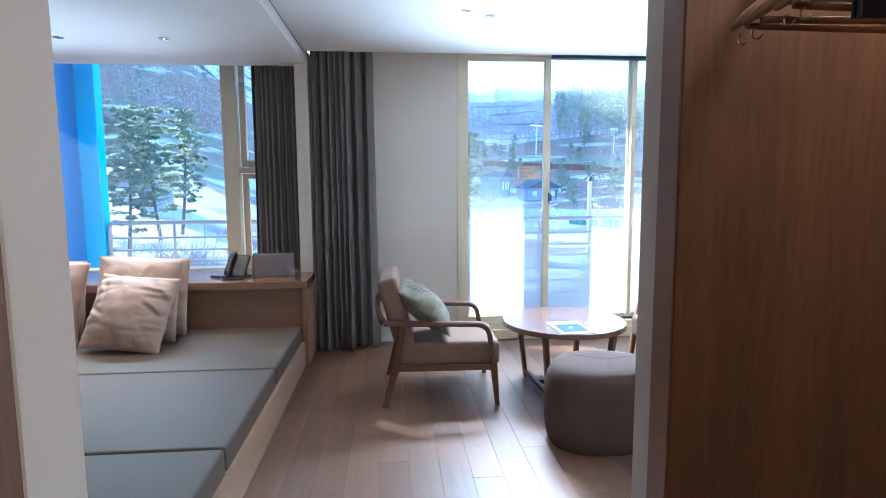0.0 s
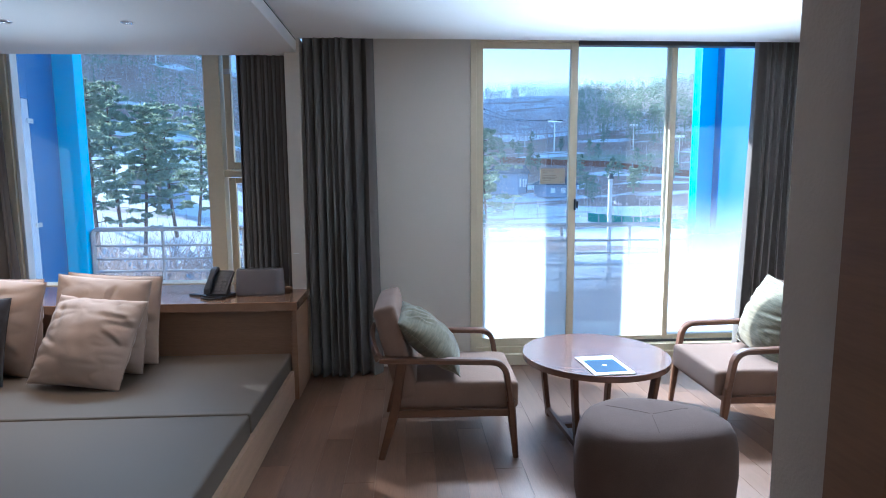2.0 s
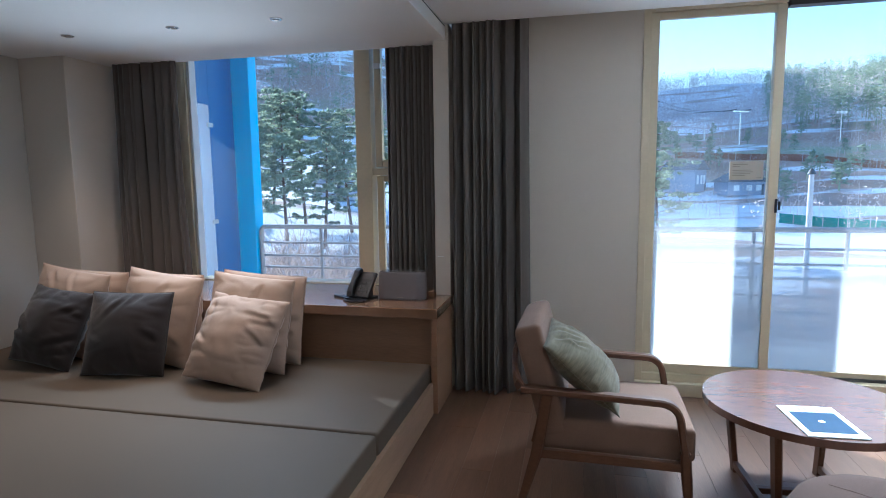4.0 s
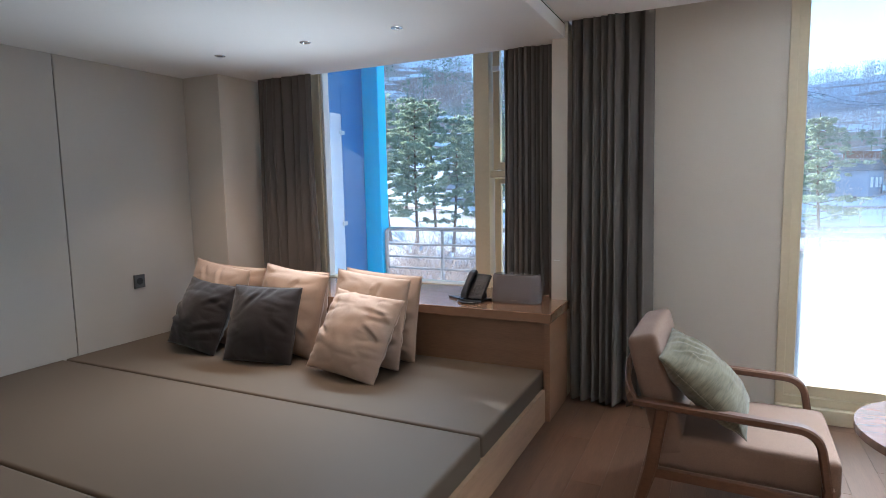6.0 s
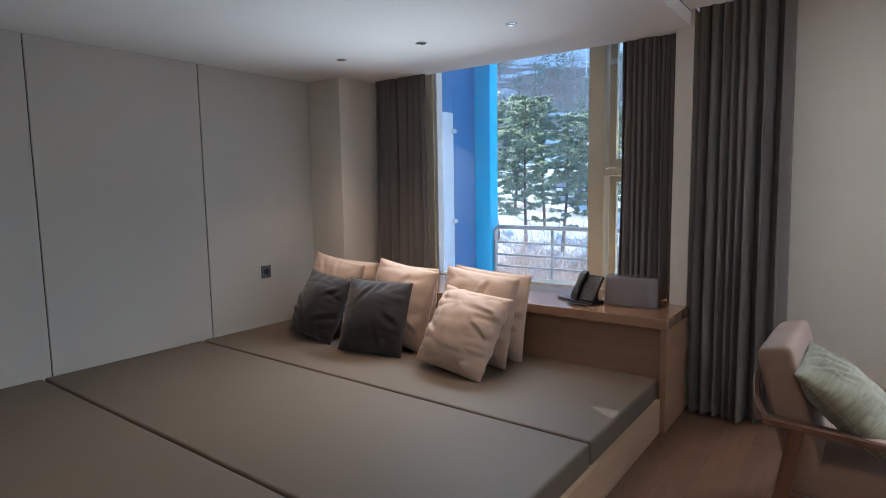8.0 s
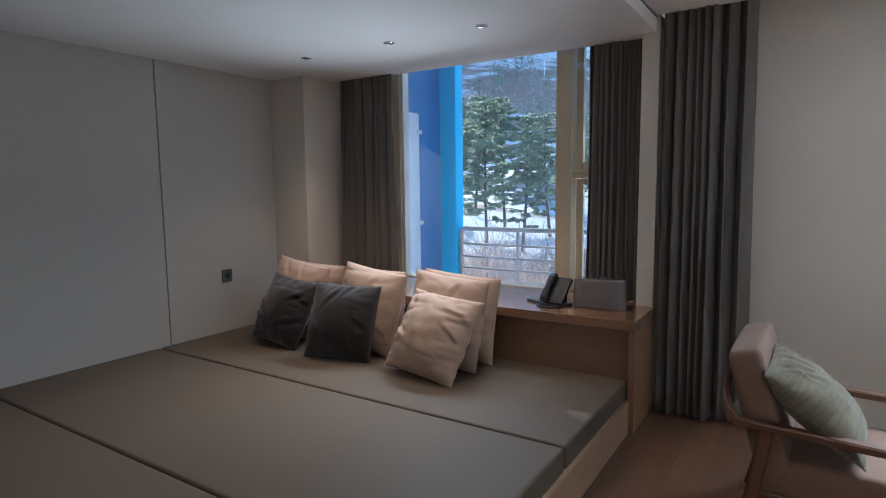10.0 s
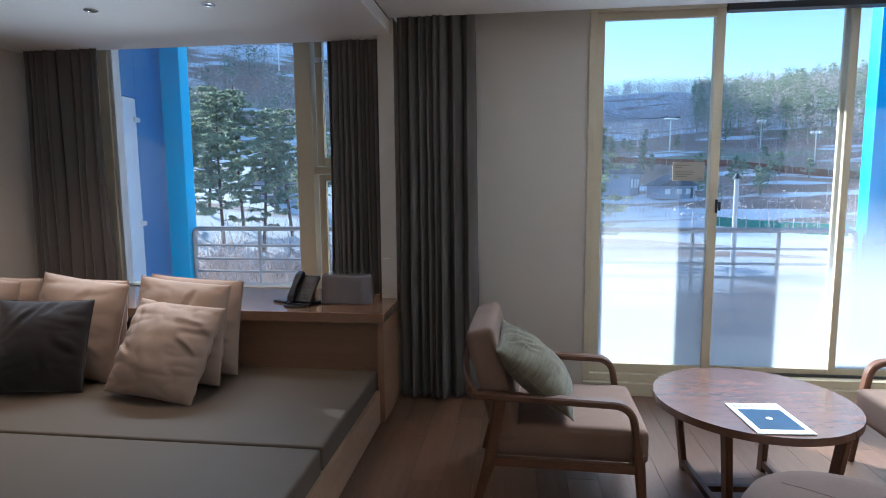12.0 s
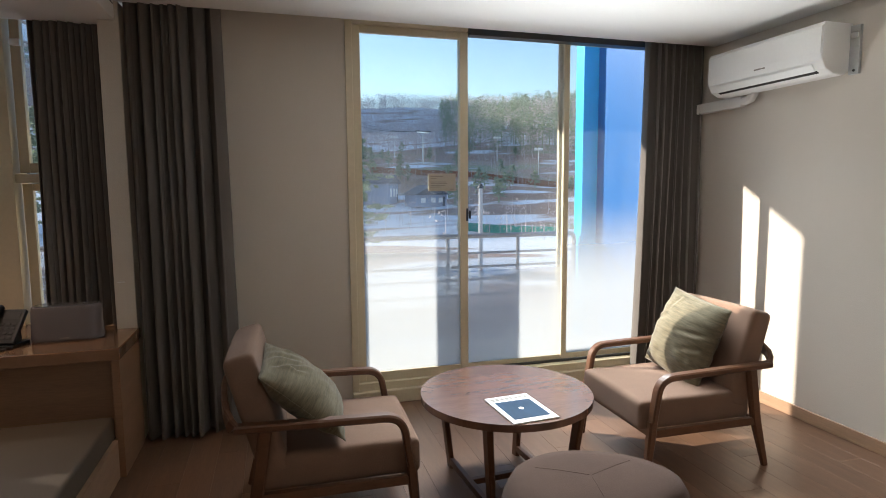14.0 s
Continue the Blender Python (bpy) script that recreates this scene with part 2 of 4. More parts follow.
def ground_material():
    m = bpy.data.materials.new("snow_and_grass")
    m.use_nodes = True
    nt, n = m.node_tree, m.node_tree.nodes
    p = n["Principled BSDF"]
    p.inputs["Roughness"].default_value = 0.8
    p.inputs["Specular IOR Level"].default_value = 0.2
    coord, mapping = n.new("ShaderNodeTexCoord"), n.new("ShaderNodeMapping")
    mapping.inputs["Scale"].default_value = (0.55, 1.3, 2.5)
    nt.links.new(coord.outputs["Object"], mapping.inputs["Vector"])
    patch, fine, soil = n.new("ShaderNodeTexNoise"), n.new("ShaderNodeTexNoise"), n.new("ShaderNodeTexNoise")
    for t, s, d in ((patch, 0.07, 9.0), (fine, 1.5, 6.0), (soil, 0.05, 8.0)):
        t.inputs["Scale"].default_value, t.inputs["Detail"].default_value = s, d
        nt.links.new(mapping.outputs[0], t.inputs["Vector"])
    earth, snow, both = n.new("ShaderNodeValToRGB"), n.new("ShaderNodeValToRGB"), n.new("ShaderNodeMix")
    e = earth.color_ramp.elements
    e[0].position, e[0].color = 0.35, (0.30, 0.20, 0.15, 1)
    e[1].position, e[1].color = 0.65, (0.28, 0.29, 0.18, 1)
    e = earth.color_ramp.elements.new(0.5)
    e.color = (0.38, 0.26, 0.21, 1)
    s = snow.color_ramp.elements
    s[0].position, s[0].color = 0.47, (0, 0, 0, 1)
    s[1].position, s[1].color = 0.53, (1, 1, 1, 1)
    nt.links.new(soil.outputs["Fac"], earth.inputs["Fac"])
    both.data_type = "RGBA"
    both.inputs["B"].default_value = (0.72, 0.75, 0.80, 1)
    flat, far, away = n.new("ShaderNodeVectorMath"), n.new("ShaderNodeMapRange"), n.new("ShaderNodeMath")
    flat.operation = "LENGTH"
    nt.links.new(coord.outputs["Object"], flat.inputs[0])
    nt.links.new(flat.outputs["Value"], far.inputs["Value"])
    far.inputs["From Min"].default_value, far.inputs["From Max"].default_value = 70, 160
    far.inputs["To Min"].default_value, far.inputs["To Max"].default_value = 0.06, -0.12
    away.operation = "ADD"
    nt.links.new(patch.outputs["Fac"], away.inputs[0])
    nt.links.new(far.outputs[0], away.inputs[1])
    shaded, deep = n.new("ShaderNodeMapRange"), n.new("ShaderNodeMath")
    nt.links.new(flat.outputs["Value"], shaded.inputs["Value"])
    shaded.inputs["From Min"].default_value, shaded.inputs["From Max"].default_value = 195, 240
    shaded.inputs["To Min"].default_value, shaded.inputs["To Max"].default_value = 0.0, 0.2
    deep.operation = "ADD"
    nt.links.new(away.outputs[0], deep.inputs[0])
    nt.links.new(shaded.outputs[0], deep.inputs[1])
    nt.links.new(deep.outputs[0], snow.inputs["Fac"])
    nt.links.new(snow.outputs["Color"], both.inputs["Factor"])
    nt.links.new(earth.outputs["Color"], both.inputs["A"])
    nt.links.new(both.outputs["Result"], p.inputs["Base Color"])
    b = n.new("ShaderNodeBump")
    b.inputs["Strength"].default_value, b.inputs["Distance"].default_value = 0.4, 0.3
    nt.links.new(fine.outputs["Fac"], b.inputs["Height"])
    nt.links.new(b.outputs[0], p.inputs["Normal"])
    return m


GROUND = ground_material()


# ---- mesh helpers ----
def part(name, bm, mat, parent=None, label="", smooth=False, at=None):
    me = bpy.data.meshes.new(name)
    if smooth:
        for f in bm.faces:
            f.smooth = True
    bm.to_mesh(me)
    bm.free()
    me.materials.append(mat)
    ob = new(name, me)
    if parent is not None:
        ob.parent = parent
    if at is not None:
        ob.matrix_basis = at
    if label:
        ob["label"] = label
    return ob


def box(lo, hi, bevel=0.0, segments=2):
    bm = bmesh.new()
    bmesh.ops.create_cube(bm, size=1)
    size = [h - l for l, h in zip(lo, hi)]
    bmesh.ops.scale(bm, vec=size, verts=bm.verts)
    bmesh.ops.translate(bm, vec=[(l + h) / 2 for l, h in zip(lo, hi)], verts=bm.verts)
    if bevel:
        bmesh.ops.bevel(bm, geom=bm.edges[:], offset=bevel, segments=segments, profile=0.6, affect="EDGES")
    return bm


def boxes(*specs):
    """Several boxes that are one piece: each lo, hi and, if wanted, bevel."""
    out = bmesh.new()
    for s in specs:
        b = box(*s)
        me = bpy.data.meshes.new("piece")
        b.to_mesh(me)
        b.free()
        out.from_mesh(me)
        bpy.data.meshes.remove(me)
    return out


def tube(a, b, r, r2=None, sides=12):
    bm = bmesh.new()
    a, b = Vector(a), Vector(b)
    bmesh.ops.create_cone(bm, cap_ends=True, segments=sides, radius1=r, radius2=r if r2 is None else r2, depth=(b - a).length)
    turn = (b - a).to_track_quat("Z", "Y").to_matrix().to_4x4()
    bmesh.ops.transform(bm, matrix=Matrix.Translation((a + b) / 2) @ turn, verts=bm.verts)
    return bm


def sweep(points, w, h, side=Vector((0, 1, 0)), taper=None, round_sides=0):
    """A bar of section w (along side) by h along a line of points."""
    bm = bmesh.new()
    pts = [Vector(p) for p in points]
    rings = []
    for i, p in enumerate(pts):
        t = (pts[min(i + 1, len(pts) - 1)] - pts[max(i - 1, 0)]).normalized()
        s = (side - t * side.dot(t)).normalized()
        u = t.cross(s)
        k = taper[i] if taper else 1.0
        ring = []
        c = min(w, h) * 0.22
        if round_sides:
            for j in range(round_sides):
                a = 2 * math.pi * j / round_sides
                ring.append(bm.verts.new(p + s * (w / 2 * k * math.cos(a)) + u * (h / 2 * k * math.sin(a))))
        else:
            for sx, sy in ((w / 2 - c, h / 2), (w / 2, h / 2 - c), (w / 2, -h / 2 + c), (w / 2 - c, -h / 2),
                           (-w / 2 + c, -h / 2), (-w / 2, -h / 2 + c), (-w / 2, h / 2 - c), (-w / 2 + c, h / 2)):
                ring.append(bm.verts.new(p + s * (sx * k) + u * (sy * k)))
        rings.append(ring)
    n = len(rings[0])
    for a, b in zip(rings, rings[1:]):
        for j in range(n):
            bm.faces.new((a[j], a[(j + 1) % n], b[(j + 1) % n], b[j]))
    bm.faces.new(rings[0][::-1])
    bm.faces.new(rings[-1])
    bmesh.ops.recalc_face_normals(bm, faces=bm.faces[:])
    return bm


def prism(outline, lo, hi, bevel=0.0, axis="z"):
    """An outline raised from lo to hi; along axis y the outline is (x, z)."""
    bm = bmesh.new()
    put = (lambda a, b, c: (a, b, c)) if axis == "z" else (lambda a, b, c: (a, c, b))
    low = [bm.verts.new(put(x, y, lo)) for x, y in outline]
    top = [bm.verts.new(put(x, y, hi)) for x, y in outline]
    n = len(outline)
    for i in range(n):
        bm.faces.new((low[i], low[(i + 1) % n], top[(i + 1) % n], top[i]))
    caps = [bm.faces.new(low[::-1]), bm.faces.new(top)]
    if bevel:
        edges = list({e for f in caps for e in f.edges})
        bmesh.ops.bevel(bm, geom=edges, offset=bevel, segments=3, profile=0.6, affect="EDGES")
    bmesh.ops.recalc_face_normals(bm, faces=bm.faces[:])
    return bm


def thing(name, label, category, group="", at=None):
    return tagged(new(name), label, category, group) if at is None else put_at(tagged(new(name), label, category, group), at)


def put_at(ob, m):
    ob.matrix_basis = m
    return ob


def structure(name, bm, mat, label, category):
    return tagged(part(name, bm, mat), label, category, kind="structure")


# ---- the room's shell ----
EAST, WEST, BACK, FRONT = 3.10, -3.71, 1.13, 4.80
CEIL, LOW = 2.39, 2.30
WINDOW_Y = 4.92

floor = structure("floor", box((-0.9, -1.6, -0.12), (EAST + 0.2, 5.0, -0.006)), JOINT, "warm brown oak plank floor of the room", "floor")
structure("ceiling", box((-0.69, -1.6, CEIL), (EAST + 0.2, 4.60, CEIL + 0.2)), PLASTER, "smooth white painted ceiling", "ceiling")
structure("ceiling_pocket", box((-0.69, 4.60, 2.50), (EAST + 0.2, 5.0, 2.62)), PLASTER, "white recessed curtain pocket above the balcony door", "ceiling")
structure("ceiling_alcove", box((WEST - 0.2, 0.6, LOW), (-0.692, 4.74, CEIL + 0.2), 0.003, 1), PLASTER,
          "lower white ceiling over the daybed", "ceiling")
structure("ceiling_alcove_pocket", box((WEST - 0.2, 4.74, 2.50), (-0.692, 5.1, 2.62)), PLASTER, "white curtain pocket over the bay window", "ceiling")
structure("trim", box((-0.692, 1.13, CEIL - 0.012), (-0.689, 4.60, CEIL - 0.008)), SEAM, "thin shadow line along the ceiling step", "trim")
structure("wall_east", box((EAST, -1.6, -0.1), (EAST + 0.2, 5.0, 2.62)), WALL, "warm white papered side wall", "wall")
structure("wall_west", box((WEST - 0.2, 0.6, -0.1), (WEST - 0.012, 5.1, 2.62)), SEAM, "dark backing behind the wall panels", "wall")
structure("wall_north", boxes(((-0.671, FRONT, -0.1), (0.53, 4.895, 2.62)), ((2.86, FRONT, -0.1), (EAST, 5.0, 2.62)),
                              ((0.53, FRONT + 0.004, -0.1), (2.86, 5.0, 0.085)), ((0.53, FRONT + 0.004, 2.455), (2.86, 5.0, 2.62))), WALL,
          "warm white papered wall round the balcony door", "wall")
structure("wall_pier", box((-0.775, 4.62, -0.1), (-0.672, 5.08, 2.40), 0.003, 1), WALL, "narrow white wall pier between two windows", "wall")
structure("wall_bay", boxes(((-3.33, WINDOW_Y - 0.04, -0.1), (-2.90, 5.0, 2.62)), ((-0.95, WINDOW_Y, -0.1), (-0.776, 5.08, 2.62)),
                            ((-2.90, WINDOW_Y, -0.1), (-0.95, 5.08, 0.60)), ((-2.90, WINDOW_Y, 2.46), (-0.95, 5.08, 2.62))), WALL,
          "white wall round the bay window", "wall")
structure("wall_pillar", box((WEST - 0.01, 4.33, -0.1), (-3.33, 5.08, 2.40), 0.004, 1), WALL, "white square pillar in the corner of the alcove", "wall")
structure("wall_south", box((WEST - 0.2, 1.0, -0.1), (-0.86, BACK, 2.62)), WALL, "white wall at the foot of the daybed", "wall")
structure("wall_jamb", box((-0.86, 0.94, -0.1), (-0.668, BACK + 0.002, 2.62), 0.004, 1), WALL, "white end of the partition by the entrance", "wall")
structure("wall_corridor", box((-0.86, -1.6, -0.1), (-0.672, 0.94, 2.62)), WALNUT, "dark walnut panelling of the entrance passage", "wall")
structure("wall_partition", box((0.545, 1.098, -0.1), (EAST, 1.208, 2.62), 0.004, 1), WALL, "white end of the partition beside the closet", "wall")
structure("wall_entrance", box((-0.9, -1.8, -0.1), (EAST + 0.2, -1.6, 2.62)), WALL, "plain white wall behind the entrance", "wall")
structure("baseboard", box((EAST - 0.012, 1.21, 0), (EAST, FRONT, 0.075), 0.003, 1), OAKX, "low wooden baseboard along the side wall", "baseboard")
structure("threshold", box((0.53, 4.755, 0.0), (2.86, 4.803, 0.085), 0.003, 1), FRAME, "cream sill step under the balcony door", "sill")

# panels of the alcove's side wall
panel_wall = tagged(new("wall_panelling"), "grey beige upholstered panels on the alcove wall", "wall", kind="structure")
EDGES = (0.6, 1.215, 2.262, 3.32, 4.33)
for lo, hi in zip(EDGES, EDGES[1:]):
    part("panel", box((WEST - 0.012, lo + 0.003, 0.0), (WEST, hi - 0.003, 2.30), 0.003, 1), PANEL, panel_wall)


# ---- windows ----
def leaf(name, parent, x0, x1, z0, z1, y, wide, deep, pane_mat, wood=FRAME):
    """A glazed leaf: four bars and the pane."""
    ob = part(name, boxes(((x0, y - deep / 2, z0), (x0 + wide, y + deep / 2, z1), 0.004), ((x1 - wide, y - deep / 2, z0), (x1, y + deep / 2, z1), 0.004),
                          ((x0 + wide, y - deep / 2 + 0.003, z0), (x1 - wide, y + deep / 2 - 0.003, z0 + wide * 1.1), 0.003),
                          ((x0 + wide, y - deep / 2 + 0.003, z1 - wide * 0.8), (x1 - wide, y + deep / 2 - 0.003, z1), 0.003)), wood, parent)
    pane = part("pane", box((x0 + wide - 0.004, y - 0.003, z0 + wide), (x1 - wide + 0.004, y + 0.003, z1 - wide * 0.75)), pane_mat, ob)
    pane.visible_shadow = False
    return ob


door = tagged(new("door_1"), "cream framed sliding balcony door with frosted lower glass", "door", kind="structure")
part("door_frame", boxes(((0.53, 4.79, 0.085), (0.575, 4.893, 2.455), 0.003), ((2.82, 4.79, 0.085), (2.86, 4.99, 2.455), 0.003),
                         ((0.575, 4.79, 0.085), (2.82, 4.99, 0.135), 0.003), ((0.575, 4.79, 2.425), (1.33, 4.99, 2.455), 0.003)), FRAME, door)
part("door_head", box((1.342, 4.79, 2.405), (2.82, 4.865, 2.455), 0.003), DARKFRAME, door, "dark upper track of the door")
part("door_track", box((1.345, 4.85, 0.135), (2.82, 4.868, 0.152), 0.002), DARKFRAME, door)
left_leaf = leaf("sliding_leaf", door, 0.572, 1.338, 0.136, 2.424, 4.835, 0.055, 0.035, FILM)
leaf("sliding_leaf", door, 1.29, 2.118, 0.136, 2.449, 4.885, 0.042, 0.03, THINFILM)
leaf("sliding_leaf", door, 2.058, 2.82, 0.136, 2.449, 4.925, 0.036, 0.026, FILM)
part("latch", boxes(((1.322, 4.80, 1.19), (1.334, 4.8175, 1.275), 0.003), ((1.338, 4.80, 1.205), (1.352, 4.812, 1.26), 0.003)), BLACKPLASTIC, left_leaf, "black latch")

note = thing("notice_card", "beige notice card with small print on the door glass", "sign")
part("card", box((1.062, 4.823, 1.392), (1.252, 4.8305, 1.508), 0.001, 1), NOTE, note)
for z, w in ((1.488, 0.085), (1.474, 0.04), (1.452, 0.105), (1.441, 0.115), (1.430, 0.10), (1.419, 0.07)):
    part("print_line", box((1.078, 4.8215, z - 0.002), (1.078 + w, 4.8229, z + 0.002)), INK, note)
part("print_line", box((1.215, 4.8215, 1.402), (1.24, 4.8229, 1.406)), INK, note)

bay = tagged(new("window_1"), "cream framed bay window with a narrow side casement", "window", kind="structure")
part("window_frame", boxes(((-2.90, WINDOW_Y - 0.03, 0.60), (-2.80, 5.0, 2.46), 0.003), ((-1.415, WINDOW_Y - 0.045, 0.60), (-1.30, 5.06, 2.46), 0.003),
                           ((-0.99, WINDOW_Y - 0.03, 0.60), (-0.95, 5.06, 2.46), 0.003), ((-2.80, WINDOW_Y - 0.02, 0.60), (-1.415, 5.06, 0.655), 0.003),
                           ((-2.80, WINDOW_Y - 0.02, 2.42), (-1.415, 5.06, 2.46), 0.003), ((-1.30, WINDOW_Y - 0.02, 2.42), (-0.99, 5.06, 2.46), 0.003),
                           ((-1.30, WINDOW_Y - 0.02, 0.60), (-0.99, 5.06, 0.655), 0.003), ((-1.30, WINDOW_Y - 0.025, 1.455), (-0.99, 5.06, 1.505), 0.003)), FRAME, bay)
pane = part("pane", box((-2.80, 4.985, 0.655), (-1.415, 4.993, 2.42)), PANE, bay)
pane.visible_shadow = False
leaf("casement", bay, -1.285, -0.995, 0.66, 1.45, 4.96, 0.05, 0.04, PANE)
leaf("top_casement", bay, -1.285, -0.995, 1.51, 2.415, 4.95, 0.05, 0.05, PANE)
part("inner_trim", box((-2.795, WINDOW_Y - 0.012, 0.66), (-2.772, 4.985, 2.42), 0.003), WHITEPLASTIC, bay, "pale sealing strip")
part("blind_catch", box((-1.27, WINDOW_Y - 0.05, 2.20), (-1.22, WINDOW_Y - 0.02, 2.235), 0.004), WHITEPLASTIC, bay)


# ---- curtains ----
def curtain(label, x0, x1, y, depth, top, bottom, folds, seed, gather=0.0, shift=0.0, hem=0.0):
    """Hanging cloth with uneven pleats; gather widens the foot, shift moves it sideways, hem turns its first edge back."""
    rng = np.random.RandomState(seed)
    cols, rows = folds * 22, 30
    phase = np.cumsum(rng.uniform(0.5, 1.6, folds + 2))
    amp = rng.uniform(0.45, 1.25, folds + 2)
    bm = bmesh.new()
    grid = []
    for r in range(rows + 1):
        v = r / rows
        z = top + (bottom - top) * v
        line = []
        for c in range(cols + 1):
            u = c / cols
            f = u * folds
            i = min(int(f), folds - 1)
            p = (phase[i] + (phase[i + 1] - phase[i]) * (f - i) - phase[0]) * 2 * math.pi * folds / (phase[folds] - phase[0])
            a = depth / 2 * (amp[i] * (1 - f + i) + amp[i + 1] * (f - i)) * (0.62 + 0.38 * v)
            drift = 0.35 * math.sin(2.1 * v + seed + 3 * u) + 0.9 * v * noise.noise(Vector((u * 5, v * 1.2, seed)))
            x = x0 + (x1 - x0) * u + (u - 0.5) * gather * v ** 1.5 + shift * v ** 1.3 + 0.016 * math.sin(2 * p + drift + 1.0)
            yy = y + a * (math.sin(p + drift) + 0.12 * math.sin(2.3 * p + 2 * drift + seed)) + 0.05 * depth * noise.noise(Vector((u * 14, v * 2.0, seed + 4))) + 0.02 * a / depth * math.sin(5 * v + 9 * u)
            if hem and u < 0.14:
                k = 1 - u / 0.14
                x = x0 + (x1 - x0) * 0.14 - 0.03 * (1 - (2 * k - 1) ** 2) + (u - 0.5) * gather * v ** 1.5 + shift * v ** 1.3
                yy = yy * (1 - k) + (y + hem * (2 * k - 1)) * k
            line.append(bm.verts.new((x, yy, z + 0.006 * math.sin(p) * v)))
        grid.append(line)
    for a, b in zip(grid, grid[1:]):
        for c in range(cols):
            bm.faces.new((a[c], b[c], b[c + 1], a[c + 1]))
    ob = tagged(part("curtain", bm, CURTAIN, smooth=True), label, "curtain", "curtains")
    thick = ob.modifiers.new("thickness", "SOLIDIFY")
    thick.thickness, thick.offset = 0.004, 0
    return ob


curtain("long grey pleated curtain drawn open beside the pier", -0.652, -0.178, 4.625, 0.15, 2.50, 0.012, 8, 3, 0.03, 0.012)
curtain("long grey pleated curtain drawn open, partly in sunlight", 2.59, 3.085, 4.69, 0.10, 2.50, 0.012, 8, 5, 0.06, -0.03, 0.085)
curtain("grey pleated curtain hanging to the ledge by the pillar", -3.27, -2.73, 4.70, 0.09, 2.50, 0.655, 8, 8, 0.03, 0.0)
curtain("grey pleated curtain hanging to the ledge beside the speaker", -1.14, -0.80, 4.74, 0.085, 2.50, 0.655, 7, 11, 0.02, 0.0)

# ---- the daybed ----
bed = thing("daybed_platform", "low oak platform of the wide daybed", "bed")
part("base", box((WEST, BACK, 0.0), (-0.74, 4.219, 0.175)), OAKX, bed)
part("side_rail", box((-0.74, BACK + 0.002, 0.0), (-0.69, 4.171, 0.195), 0.004), OAKX, bed)
for lo, hi in ((1.135, 1.195), (1.205, 2.205), (2.215, 3.22), (3.23, 4.218)):
    mat_thing = thing("mattress", "flat grey beige leatherette mattress on the daybed platform", "mattress", "mattresses of the daybed")
    cover = part("cover", box((WEST + 0.003, lo, 0.175), (-0.712, hi, 0.30), 0.018, 4), MATTRESS, mat_thing, smooth=True)
    part("piping", box((WEST + 0.01, lo - 0.0015, 0.19), (-0.7105, hi + 0.0015, 0.194), 0.001, 1), SEAM, cover)

ledge = thing("headboard_ledge", "oak headboard with a deep ledge under the window", "headboard")
part("ledge_top", box((WEST + 0.38, 4.17, 0.592), (-0.66, 4.619, 0.65), 0.004), LEDGEWOOD, ledge)
part("ledge_back", box((WEST + 0.38, 4.62, 0.592), (-0.7765, WINDOW_Y - 0.002, 0.6485)), LEDGEWOOD, ledge)
part("front_panel", box((WEST + 0.38, 4.22, 0.166), (-0.702, 4.26, 0.592)), OAK, ledge)
part("end_panel", box((-0.70, 4.174, 0.0), (-0.664, 4.60, 0.5915), 0.003), OAK, ledge)


